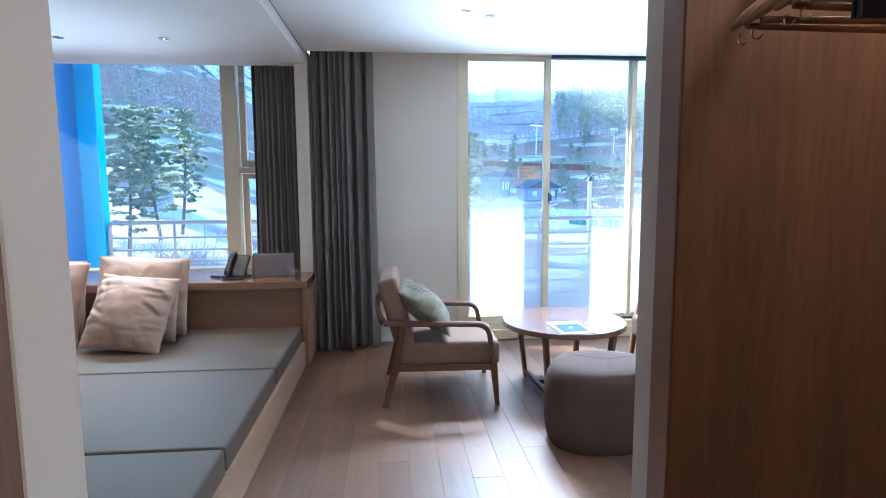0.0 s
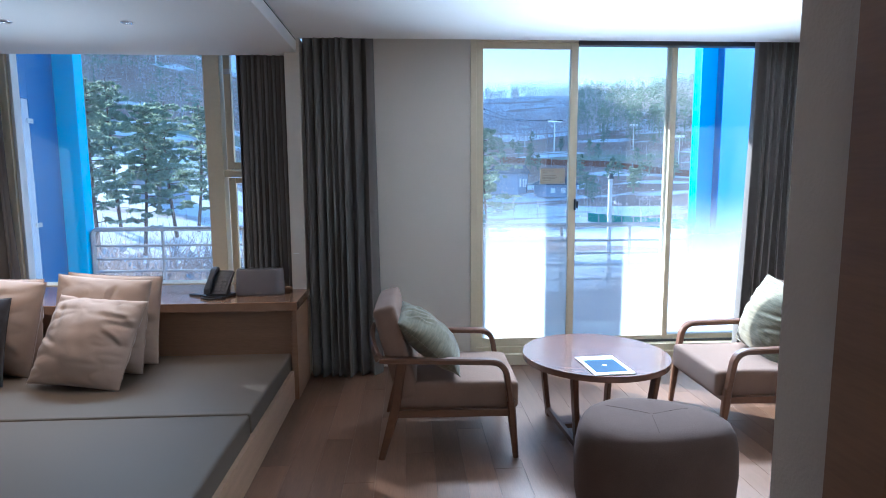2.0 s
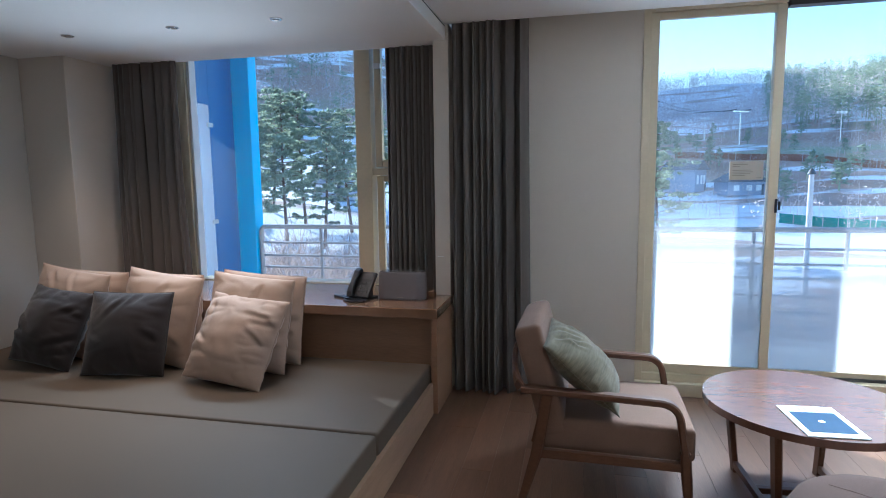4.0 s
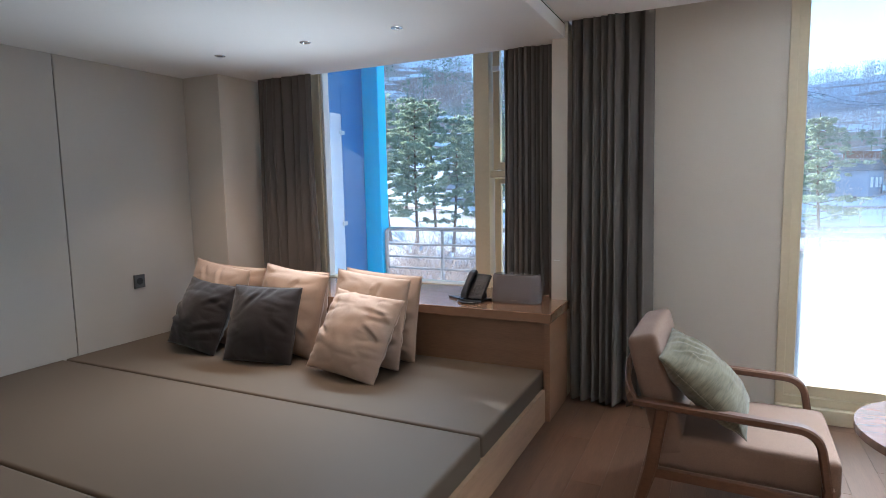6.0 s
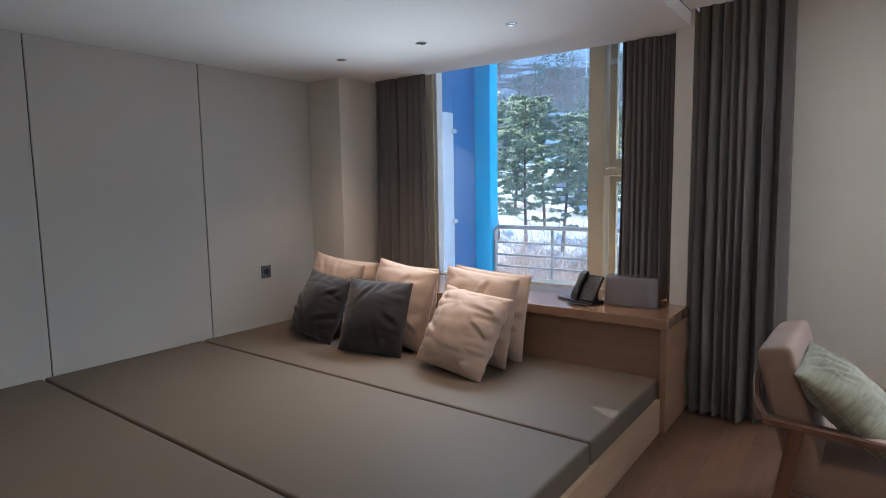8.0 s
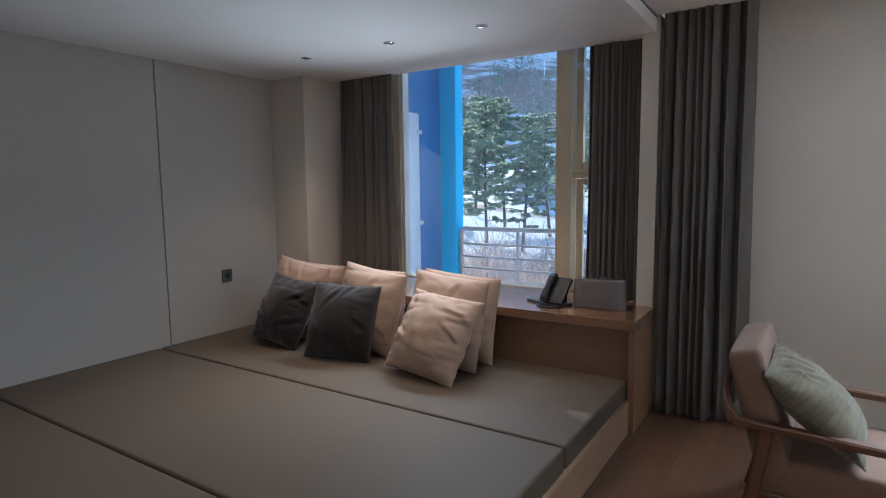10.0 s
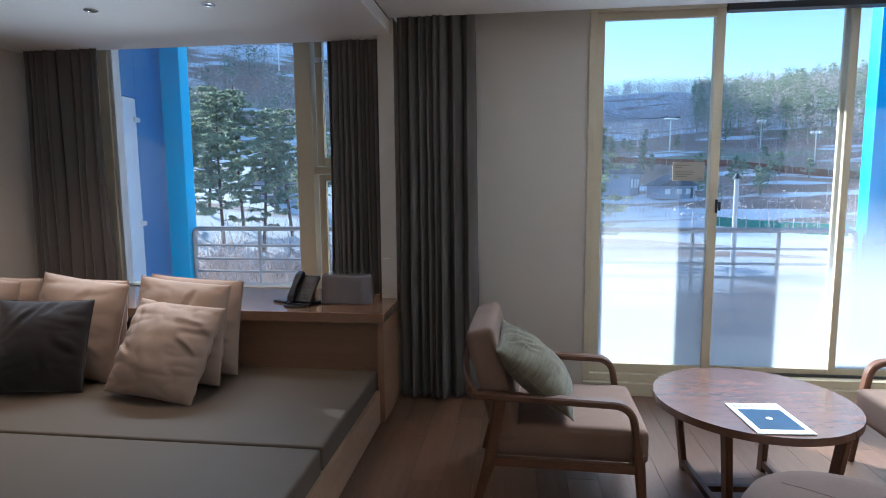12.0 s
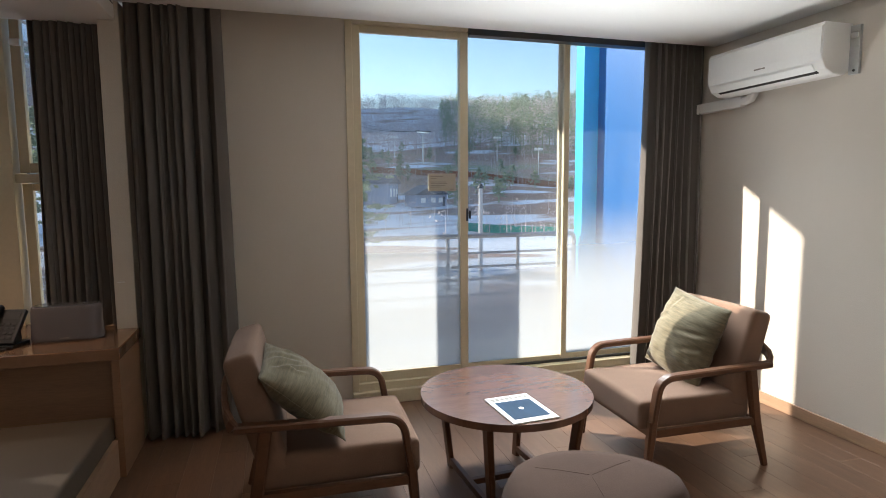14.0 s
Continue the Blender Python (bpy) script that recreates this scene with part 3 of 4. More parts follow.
# ---- pillows ----
def pillow_mesh(size, thick, seed, dents=1.0):
    """A square stuffed cushion with pointed corners, a seam and creases."""
    rng = np.random.RandomState(seed)
    n = 56
    off = rng.uniform(0, 50, 3)
    folds = []
    for _ in range(5):
        a, along = rng.uniform(0, 2 * math.pi), rng.uniform(0.35, 0.8)
        start = Vector((math.cos(a), math.sin(a))) * rng.uniform(0.72, 0.95)
        aim = Vector((-math.cos(a + rng.uniform(-0.7, 0.7)), -math.sin(a + rng.uniform(-0.7, 0.7)))).normalized()
        folds.append((start, aim, along, rng.uniform(0.045, 0.085), rng.uniform(0.5, 1.0)))
    bm = bmesh.new()
    sides = []
    for s in (1, -1):
        grid = []
        for i in range(n + 1):
            row = []
            for j in range(n + 1):
                u, v = 2 * i / n - 1, 2 * j / n - 1
                edge = max(0.0, (1 - u * u) * (1 - v * v))
                t = thick / 2 * (0.72 * edge ** 0.75 + 0.28 * edge ** 0.4)
                pinch = 1 - 0.035 * (1 - v * v) * abs(u) ** 3
                pinch2 = 1 - 0.035 * (1 - u * u) * abs(v) ** 3
                x, z = u * size / 2 * pinch, v * size / 2 * pinch2
                q = Vector((u * 1.3, v * 1.3, s * 0.5)) + Vector(off)
                wave = noise.noise(q) * 0.5 + noise.noise(q * 2.7) * 0.3
                crease = abs(noise.noise(Vector((q.x * 1.2, q.y * 3.0, q.z)) + Vector((7, 0, 0)))) ** 0.5 - 0.45
                pucker = math.sin(14 * (u if abs(v) > abs(u) else v) + 5 * wave) * max(abs(u), abs(v)) ** 6
                crumple = 0.0
                for start, aim, run, wide, deep in folds:
                    w = Vector((u, v)) - start
                    f, g = w.dot(aim) / run, w.x * aim.y - w.y * aim.x + 0.06 * wave
                    if -0.3 < f < 1:
                        crumple -= deep * (math.exp(-(g / wide) ** 2) - 0.7 * math.exp(-((g - 1.9 * wide) / wide) ** 2)) * (1 - f) * min(1, (f + 0.3) / 0.3)
                t += dents * thick * 0.075 * crumple * edge ** 0.25
                y = s * (t + dents * thick * (0.055 * edge ** 0.5 * wave + 0.085 * edge ** 0.3 * (1 - edge) * crease + 0.03 * edge ** 0.4 * pucker))
                row.append(bm.verts.new((x, y, z)))
            grid.append(row)
        for a, b in zip(grid, grid[1:]):
            for j in range(n):
                f = (a[j], b[j], b[j + 1], a[j + 1])
                bm.faces.new(f if s < 0 else f[::-1])
        sides.append(grid)
    bmesh.ops.remove_doubles(bm, verts=bm.verts, dist=0.0006)
    bmesh.ops.recalc_face_normals(bm, faces=bm.faces[:])
    return bm


def pillow_seam(size):
    bm = bmesh.new()
    for s in range(4):
        pts = []
        for k in range(25):
            u = 2 * k / 24 - 1
            e = size / 2 * (1 - 0.035 * (1 - u * u))
            a = u * size / 2
            pts.append(((a, 0, e), (e, 0, -a), (-a, 0, -e), (-e, 0, a))[s])
        b = sweep(pts, 0.0035, 0.0035, round_sides=5)
        me = bpy.data.meshes.new("piece")
        b.to_mesh(me)
        b.free()
        bm.from_mesh(me)
        bpy.data.meshes.remove(me)
    return bm


def pillow(label, group, mat, size, thick, seed, m, dents=1.0):
    ob = thing("pillow", label, "pillow", group, m)
    cover = part("cover", pillow_mesh(size, thick, seed, dents), mat, ob, smooth=True)
    part("seam", pillow_seam(size), mat, cover, smooth=True)
    return ob


def lean(x, y, z0, size, back, turn=0, tilt=0):
    """Standing on z0 with its foot at y, leaning back by that many degrees (towards +y), turned about z and tilted in its plane."""
    rise = size / 2 * 0.97 * (abs(math.cos(radians(tilt))) + abs(math.sin(radians(tilt))))
    return Matrix.Translation((x, y, z0)) @ pose(0, 0, 0, 0, 0, turn) @ pose(0, 0, 0, -back) @ Matrix.Translation((0, 0, rise)) @ pose(0, 0, 0, 0, tilt, 0)


BED = "pillows on the daybed"
light_label = "plump beige square pillow leaning on the headboard"
for x, y, back, turn, tilt, seed in ((-2.99, 4.02, 5, 2, 3, 21), (-2.42, 4.02, 5, -3, 2, 22), (-1.75, 4.04, 6, 3, 4, 23)):
    pillow(light_label, BED, BEIGE, 0.55, 0.22, seed, lean(x, y, 0.302, 0.55, back, turn, tilt))
for x, y, back, turn, tilt, seed in ((-3.07, 3.88, 12, -2, 7, 24), (-2.38, 3.86, 13, -3, 6, 25), (-1.765, 3.88, 11, -3, 4, 26)):
    pillow(light_label, BED, BEIGE, 0.56, 0.26, seed, lean(x, y, 0.302, 0.56, back, turn, tilt))
pillow("creased beige pillow at the front of the heap", BED, BEIGE, 0.52, 0.27, 31, lean(-1.745, 3.61, 0.302, 0.52, 32, -4, 5), 1.5)
pillow("charcoal square pillow leaning on the beige ones", BED, CHARCOAL, 0.49, 0.25, 32, lean(-3.03, 3.67, 0.302, 0.49, 25, -2, 6), 1.2)
pillow("charcoal square pillow leaning on the beige ones", BED, CHARCOAL, 0.50, 0.24, 33, lean(-2.43, 3.66, 0.302, 0.50, 20, 10, 1), 0.8)


def frame_of(centre, across, up):
    """The pose whose x runs across and whose z runs up."""
    x = Vector(across).normalized()
    z = (Vector(up) - x * Vector(up).dot(x)).normalized()
    y = z.cross(x)
    m = Matrix((x, y, z)).transposed().to_4x4()
    m.translation = centre
    return m


# ---- armchairs ----
def bend(a, corner, b, r, steps=6):
    """Points from a to b with the corner rounded off."""
    a, c, b = Vector(a), Vector(corner), Vector(b)
    p, q = c + (a - c).normalized() * r, c + (b - c).normalized() * r
    return [a] + [(p * (1 - t) + c * t) * (1 - t) + (c * (1 - t) + q * t) * t for t in [k / steps for k in range(steps + 1)]] + [b]


def cushion_block(lo, hi, r, seed, puff=0.012):
    bm = box(lo, hi, r, 4)
    bmesh.ops.subdivide_edges(bm, edges=[e for e in bm.edges if e.calc_length() > 0.12], cuts=7, use_grid_fill=True)
    c = [(l + h) / 2 for l, h in zip(lo, hi)]
    for v in bm.verts:
        u, w = (v.co.x - c[0]) / (hi[0] - lo[0]) * 2, (v.co.y - c[1]) / (hi[1] - lo[1]) * 2
        k = max(0, 1 - u * u) * max(0, 1 - w * w)
        if v.co.z > c[2]:
            v.co.z += puff * k ** 0.5 + 0.004 * noise.noise(v.co * 6 + Vector((seed, 0, 0)))
    return bm


def armchair(m):
    chair = thing("armchair", "low wooden armchair with taupe upholstered seat and back", "armchair", "armchairs at the round table", m)
    for y, tag in ((-0.305, -1), (0.305, 1)):
        part("arm", sweep(bend((-0.345, y, 0.525), (0.285, y, 0.508), (0.318, y, 0.30), 0.075, 8), 0.048, 0.03), CHAIRWOOD, chair, smooth=False)
        part("front_leg", sweep([(0.318, y, 0.302), (0.325, y, 0.22), (0.345, y, 0.0)], 0.04, 0.042, taper=[0.98, 1.0, 0.66]), CHAIRWOOD, chair)
        part("rear_leg", sweep([(-0.235, y, 0.515), (-0.275, y, 0.25), (-0.345, y, 0.0)], 0.036, 0.05, taper=[1.0, 1.0, 0.62]), CHAIRWOOD, chair)
        part("side_rail", box((-0.272, y - 0.014, 0.225), (0.322, y + 0.014, 0.262), 0.004), CHAIRWOOD, chair)
    part("front_rail", box((0.295, -0.295, 0.215), (0.318, 0.295, 0.255), 0.004), CHAIRWOOD, chair)
    part("rear_rail", box((-0.285, -0.295, 0.22), (-0.262, 0.295, 0.26), 0.004), CHAIRWOOD, chair)
    pts = []
    for k in range(13):
        a = math.pi * k / 12
        pts.append((-0.345 - 0.055 * math.sin(a), -0.305 * math.cos(a), 0.525 + 0.085 * math.sin(a)))
    part("back_rail", sweep(pts, 0.05, 0.024, side=Vector((0, 0, 1))), CHAIRWOOD, chair)
    part("seat", cushion_block((-0.27, -0.272, 0.245), (0.365, 0.272, 0.388), 0.028, 1), TAUPE, chair, smooth=True)
    back = part("backrest", cushion_block((-0.055, -0.275, 0.0), (0.065, 0.275, 0.50), 0.034, 2, 0.004), TAUPE, chair, smooth=True)
    back.matrix_basis = pose(-0.205, 0, 0.30, 0, -15, 0)
    return chair


first = armchair(pose(0.267, 3.61, 0, 0, 0, -1.5))
second = copy_thing(first, pose(2.085, 3.67, 0, 0, 0, 179.0))
pillow("sage green woven cushion leaning in the armchair", "cushions in the armchairs", GREEN, 0.42, 0.19, 41,
       frame_of((0.172, 3.505, 0.588), (0.015, 0.33, 0.02), (-0.74, 0.0, 0.67)), 1.3)
pillow("sage green woven cushion lit by the sun in the armchair", "cushions in the armchairs", GREEN, 0.45, 0.23, 42,
       Matrix.Translation((2.20, 3.70, 0.60)) @ pose(0, 0, 0, 0, 0, 90) @ pose(0, 0, 0, 20, 0, 0) @ pose(0, 0, 0, 0, -7, 0))

# ---- round table, magazine ----
table = thing("coffee_table", "round wooden coffee table with slanted legs", "table", at=pose(1.10, 3.575, 0, 0, 0, 4) @ Matrix.Diagonal((0.99, 0.99, 1.058, 1)))
circle = [(0.405 * math.cos(2 * math.pi * k / 72), 0.405 * math.sin(2 * math.pi * k / 72)) for k in range(72)]
part("tabletop", prism(circle, 0.402, 0.432, 0.006), TABLEWOOD, table)
part("apron", prism([(x * 0.72, y * 0.72) for x, y in circle], 0.385, 0.402), TABLEWOOD, table)
for s in (-1, 1):
    for e in (-1, 1):
        part("leg", sweep([(s * 0.225, e * 0.285, 0.402), (s * 0.185, e * 0.245, 0.0)], 0.06, 0.03, taper=[1.0, 0.85]), CHAIRWOOD, table)
    part("foot_bar", box((s * 0.189 - 0.013, -0.225, 0.024), (s * 0.189 + 0.013, 0.225, 0.054), 0.003), CHAIRWOOD, table)
part("cross_bar", box((-0.176, -0.014, 0.026), (0.176, 0.014, 0.052), 0.003), CHAIRWOOD, table)

magazine = thing("magazine", "white magazine with a blue picture on its cover", "magazine", at=pose(1.073, 3.345, 0.4572, 0, 0, 3.5) @ Matrix.Diagonal((0.95, 0.95, 1, 1)))
part("page_block", box((-0.112, -0.155, 0.0005), (0.112, 0.155, 0.006), 0.0012, 1), PAPER, magazine)
picture = part("cover_picture", box((-0.088, -0.118, 0.006), (0.088, 0.085, 0.0068)), PRINT, magazine, "blue cover picture")
part("emblem", prism([(0.013 * math.cos(k * math.pi / 12), -0.01 + 0.013 * math.sin(k * math.pi / 12)) for k in range(24)], 0.0068, 0.0074), PAPER, picture)
for k, w in enumerate((0.018, 0.016, 0.018, 0.02, 0.012, 0.018, 0.018, 0.016)):
    part("title_bar", box((-0.092 + k * 0.024, 0.105, 0.006), (-0.092 + k * 0.024 + w, 0.133, 0.0066)), INK, magazine)

# ---- pouffe ----
pouffe = thing("pouffe", "mauve velvet pebble shaped pouffe", "pouffe", at=pose(1.095, 2.80, 0, 0, 0, 0))
bm = bmesh.new()
rings = []
PROFILE = ((0.0, 0.90), (0.03, 0.945), (0.10, 0.985), (0.20, 1.0), (0.30, 0.985), (0.36, 0.95), (0.395, 0.89), (0.412, 0.80), (0.42, 0.62), (0.424, 0.40), (0.425, 0.15))
for z, k in PROFILE:
    ring = []
    for j in range(64):
        a = 2 * math.pi * j / 64
        r = 0.325 + 0.02 * math.cos(2 * a) + 0.018 * math.cos(3 * a + 0.8)
        ring.append(bm.verts.new((r * k * math.cos(a) * 1.0, r * k * math.sin(a) * 0.86, z)))
    rings.append(ring)
for a, b in zip(rings, rings[1:]):
    for j in range(64):
        bm.faces.new((a[j], a[(j + 1) % 64], b[(j + 1) % 64], b[j]))
bm.faces.new(rings[0][::-1])
bm.faces.new(rings[-1])
cover = part("cover", bm, POUFFE, pouffe, smooth=True)
for a in (0.35, 2.45, 4.5):
    pts = [(0.335 * k * math.cos(a) * 0.98, 0.335 * k * math.sin(a) * 0.86, z + 0.0005) for k, z in ((0.02, 0.425), (0.2, 0.4249), (0.4, 0.4243), (0.62, 0.4205))]
    part("seam", sweep(pts, 0.003, 0.0016, round_sides=5), POUFFE, cover)

# ---- on the ledge ----
speaker = thing("speaker", "grey cloth covered tabletop speaker on the ledge", "speaker", at=pose(-0.955, 4.45, 0.65, 0, 0, 2))


def stadium(w, d, n=12):
    r = d / 2
    return [(sx * (w / 2 - r) + r * math.cos(a), r * math.sin(a)) for sx, a0 in ((1, -math.pi / 2), (-1, math.pi / 2))
            for a in [a0 + math.pi * k / n for k in range(n + 1)]]


bm = bmesh.new()
rings = [[bm.verts.new((x * k, y * k, z)) for x, y in stadium(0.325, 0.135)] for z, k in ((0.0, 0.97), (0.012, 1.0), (0.155, 0.965), (0.174, 0.945), (0.18, 0.92))]
for a, b in zip(rings, rings[1:]):
    for j in range(len(a)):
        bm.faces.new((a[j], a[(j + 1) % len(a)], b[(j + 1) % len(a)], b[j]))
bm.faces.new(rings[0][::-1])
bm.faces.new(rings[-1])
shell = part("body", bm, SPEAKER, speaker, smooth=True)
part("top_plate", prism([(x, y) for x, y in stadium(0.285, 0.105)], 0.18, 0.1835, 0.001), TOPPLATE, speaker, "smooth grey top plate")
part("badge", box((-0.02, -0.0685, 0.018), (0.02, -0.066, 0.024)), INK, shell)

phone = thing("telephone", "black desk telephone with keypad on the ledge", "telephone", at=pose(-1.21, 4.385, 0.65, 0, 0, -14))
part("foot", prism([(-0.085, -0.075), (0.07, -0.075), (0.08, -0.06), (0.08, 0.06), (0.07, 0.075), (-0.085, 0.075)], 0.0, 0.018, 0.004), BLACKPLASTIC, phone)
part("stand", prism([(-0.01, 0.018), (0.05, 0.018), (0.045, 0.085), (0.03, 0.09)], -0.05, 0.05, 0.003, "y"), BLACKPLASTIC, phone, at=pose(0, 0, 0, 0, 0, 90))
TILT = Matrix.Translation((0, -0.045, 0.02)) @ pose(0, 0, 0, 52)
console = part("console", box((-0.078, 0.0, -0.012), (0.075, 0.185, 0.012), 0.006, 3), BLACKPLASTIC, phone, at=TILT)
part("handset", sweep([(-0.052, -0.004, 0.02), (-0.052, 0.02, 0.034), (-0.052, 0.09, 0.042), (-0.052, 0.165, 0.034), (-0.052, 0.192, 0.02)], 0.042, 0.026,
                      side=Vector((1, 0, 0)), taper=[1.1, 1.15, 0.8, 1.15, 1.1]), BLACKPLASTIC, phone, at=TILT)
for i in range(3):
    for j in range(4):
        part("key", box((-0.018 + i * 0.028, 0.022 + j * 0.024, 0.0), (0.002 + i * 0.028, 0.036 + j * 0.024, 0.004), 0.0015, 1), KEYPLASTIC, console,
             at=Matrix.Translation((0, 0, 0.012)))
part("screen", box((-0.018, 0.13, 0.012), (0.06, 0.165, 0.0145), 0.001, 1), KEYPLASTIC, console)
part("cord", sweep([(-0.085 + 0.15 * u, -0.085 - 0.035 * math.sin(math.pi * u), 0.008) for u in [k / 14 for k in range(15)]], 0.013, 0.013, round_sides=8), BLACKPLASTIC, phone, smooth=True)
remote = thing("remote_control", "small black remote control on the ledge", "remote", at=pose(-1.375, 4.42, 0.65, 0, 0, 60))
part("body", box((-0.018, -0.055, 0), (0.018, 0.055, 0.014), 0.004), BLACKPLASTIC, remote)
for k in range(4):
    part("button", box((-0.006, -0.035 + k * 0.02, 0.014), (0.006, -0.023 + k * 0.02, 0.016), 0.0007, 1), GREYPLASTIC, remote)

# ---- wall fittings ----
socket = thing("wall_socket", "dark grey wall socket above the daybed", "socket", at=pose(WEST, 3.812, 0.735))
part("plate", box((0.0, -0.044, -0.05), (0.009, 0.044, 0.05), 0.003), GREYPLASTIC, socket)
insert = part("insert", tube((0.009, 0.0, 0.0), (0.0105, 0.0, 0.0), 0.026, sides=24), BLACKPLASTIC, socket)
for y in (-0.009, 0.009):
    part("pin_hole", tube((0.0105, y, 0), (0.0112, y, 0), 0.003, sides=10), SEAM, insert)

# Sun glint on the pier, modelled as a thin white plate.
glint_strip = thing("switch_strip", "thin white strip standing for a sun glint on the wall pier", "fitting", at=pose(-0.738, 4.62, 0.908))
part("plate", box((-0.02, -0.004, -0.003), (0.02, 0.0, 0.004), 0.001, 1), WHITEPLASTIC, glint_strip)


def downlight(x, y, z):
    lamp = thing("downlight", "small round recessed ceiling downlight with chrome rim", "ceiling light", "ceiling downlights", pose(x, y, z))
    bm = bmesh.new()
    prof = ((0.033, 0.0), (0.036, -0.003), (0.030, -0.006), (0.021, -0.005), (0.018, -0.002))
    rings = [[bm.verts.new((r * math.cos(2 * math.pi * k / 28), r * math.sin(2 * math.pi * k / 28), h)) for k in range(28)] for r, h in prof]
    for a, b in zip(rings, rings[1:]):
        for j in range(28):
            bm.faces.new((a[j], a[(j + 1) % 28], b[(j + 1) % 28], b[j]))
    rim = part("rim", bm, CHROME, lamp, smooth=True)
    part("lens", tube((0, 0, -0.0035), (0, 0, -0.001), 0.0185, sides=20), BLACKPLASTIC, rim)
    return lamp


base_lamp = downlight(-1.477, 3.905, LOW)
for x in (-2.13, -2.85):
    copy_thing(base_lamp, pose(x, 3.905, LOW))
for x, y in ((0.44, 3.47), (0.60, 3.57)):
    copy_thing(base_lamp, pose(x, y, CEIL))

# ---- air conditioner ----
ac = thing("air_conditioner", "white wall mounted air conditioner near the curtain", "air conditioner", at=pose(EAST, 3.995, 2.0))
shape = [(0, 0.03), (-0.05, 0.0), (-0.12, 0.003), (-0.175, 0.03), (-0.20, 0.075), (-0.205, 0.12), (-0.202, 0.255), (-0.19, 0.272), (0, 0.272)]
part("body", prism(shape, -0.42, 0.42, 0.008, "y"), WHITEPLASTIC, ac)
front_cover = part("front_cover", prism([(-0.2045, 0.085), (-0.2095, 0.12), (-0.2065, 0.25), (-0.2015, 0.256)], -0.412, 0.412, 0, "y"), WHITEPLASTIC, ac)
part("air_slot", prism([(-0.152, 0.0145), (-0.166, 0.0222), (-0.170, 0.0265), (-0.163, 0.028), (-0.150, 0.020)], -0.36, 0.36, 0, "y"), SEAM, ac, "dark air outlet")
part("louver", prism([(-0.172, 0.0255), (-0.198, 0.060), (-0.2005, 0.059), (-0.175, 0.0235)], -0.355, 0.355, 0, "y"), WHITEPLASTIC, ac)
part("badge", box((-0.2085, -0.05, 0.10), (-0.2065, 0.03, 0.108)), INK, front_cover)
for k in range(4):
    part("indicator", box((-0.2090, -0.395 + k * 0.02, 0.135), (-0.207, -0.385 + k * 0.02, 0.141)), INK, front_cover)
plate = part("mounting_plate", box((-0.02, -0.475, 0.0), (0.0, -0.42, 0.255), 0.002), STEEL, ac, "bare steel mounting plate")
for z in (0.02, 0.2):
    part("screw", tube((-0.024, -0.452, z), (-0.02, -0.452, z), 0.007), DARKFRAME, plate)
part("bracket_tab", box((-0.028, -0.472, 0.185), (-0.02, -0.43, 0.22), 0.002), CHROME, ac)
duct = thing("pipe_cover", "white pipe cover under the air conditioner", "pipe cover", at=pose(EAST, 4.28, 1.93))
part("cover", box((-0.055, 0.0, 0.0), (0.0, 0.42, 0.07), 0.008), WHITEPLASTIC, duct)
part("elbow", sweep([(-0.03, 0.002, 0.034), (-0.032, -0.06, 0.045), (-0.04, -0.10, 0.085)], 0.05, 0.05, side=Vector((1, 0, 0))), WHITEPLASTIC, duct)

# ---- closet by the entrance ----
closet = thing("closet", "open dark walnut closet beside the entrance", "closet")
part("end_panel", box((0.534, 1.012, 0.0), (1.25, 1.096, 2.38), 0.002, 1), WALNUT, closet)
part("edge_trim", box((0.530, 1.014, 0.0), (0.5338, 1.094, 2.38), 0.001, 1), OAK, closet, "lighter wooden edge strip")
part("back_panel", box((1.25, -0.60, 0.0), (1.28, 1.096, 2.38)), WALNUT, closet)
part("far_panel", box((0.50, -0.63, 0.0), (1.28, -0.60, 2.40)), WALNUT, closet)
part("rod", tube((0.71, -0.60, 1.80), (0.71, 1.012, 1.80), 0.0125), CHROME, closet)


def hanger(y, turn, clips):
    h = thing("clothes_hanger", "curved wooden clothes hanger on the closet rod", "hanger", "hangers in the closet", pose(0.722, y, 1.784, 0, 0, turn))
    part("hook", sweep([(0.016 * math.cos(a), 0, 0.016 * math.sin(a)) for a in [math.pi * (1.15 - 1.35 * k / 12) for k in range(13)]] + [(0.0, 0, -0.03), (0, 0, -0.075)],
                       0.004, 0.004, round_sides=6), CHROME, h)
    pts = [(0.21 * u, 0.012 * u * u, -0.075 - 0.115 * abs(u) ** 1.5) for u in [k / 8 - 1 for k in range(17)]]
    part("shoulder_bar", sweep(pts, 0.036, 0.024, round_sides=10, taper=[0.35] + [0.75 + 0.5 * (1 - abs(k / 8 - 1)) for k in range(1, 16)] + [0.35]), HANGERWOOD, h, smooth=True)
    part("bar", tube((-0.185, 0.008, -0.185), (0.185, 0.008, -0.185), 0.0055), CHROME if clips else HANGERWOOD, h)
    for x in (-0.11, 0.1) if clips else ():
        part("clip", boxes(((x - 0.02, -0.008, -0.215), (x + 0.02, 0.0, -0.165), 0.002), ((x - 0.014, 0.014, -0.21), (x + 0.014, 0.02, -0.165), 0.002)), BLACKPLASTIC, h)
    for x in (-0.19, 0.19):
        part("end_hook", sweep([(x + 0.008 * math.cos(a), 0.01, -0.205 + 0.008 * math.sin(a)) for a in [math.pi * (0.6 + 1.4 * k / 8) for k in range(9)]], 0.003, 0.003, round_sides=5), CHROME, h)


for y, turn, clips in ((0.72, 4, False), (0.77, -3, False), (0.82, 2, False), (0.66, -5, True)):
    hanger(y, turn, clips)


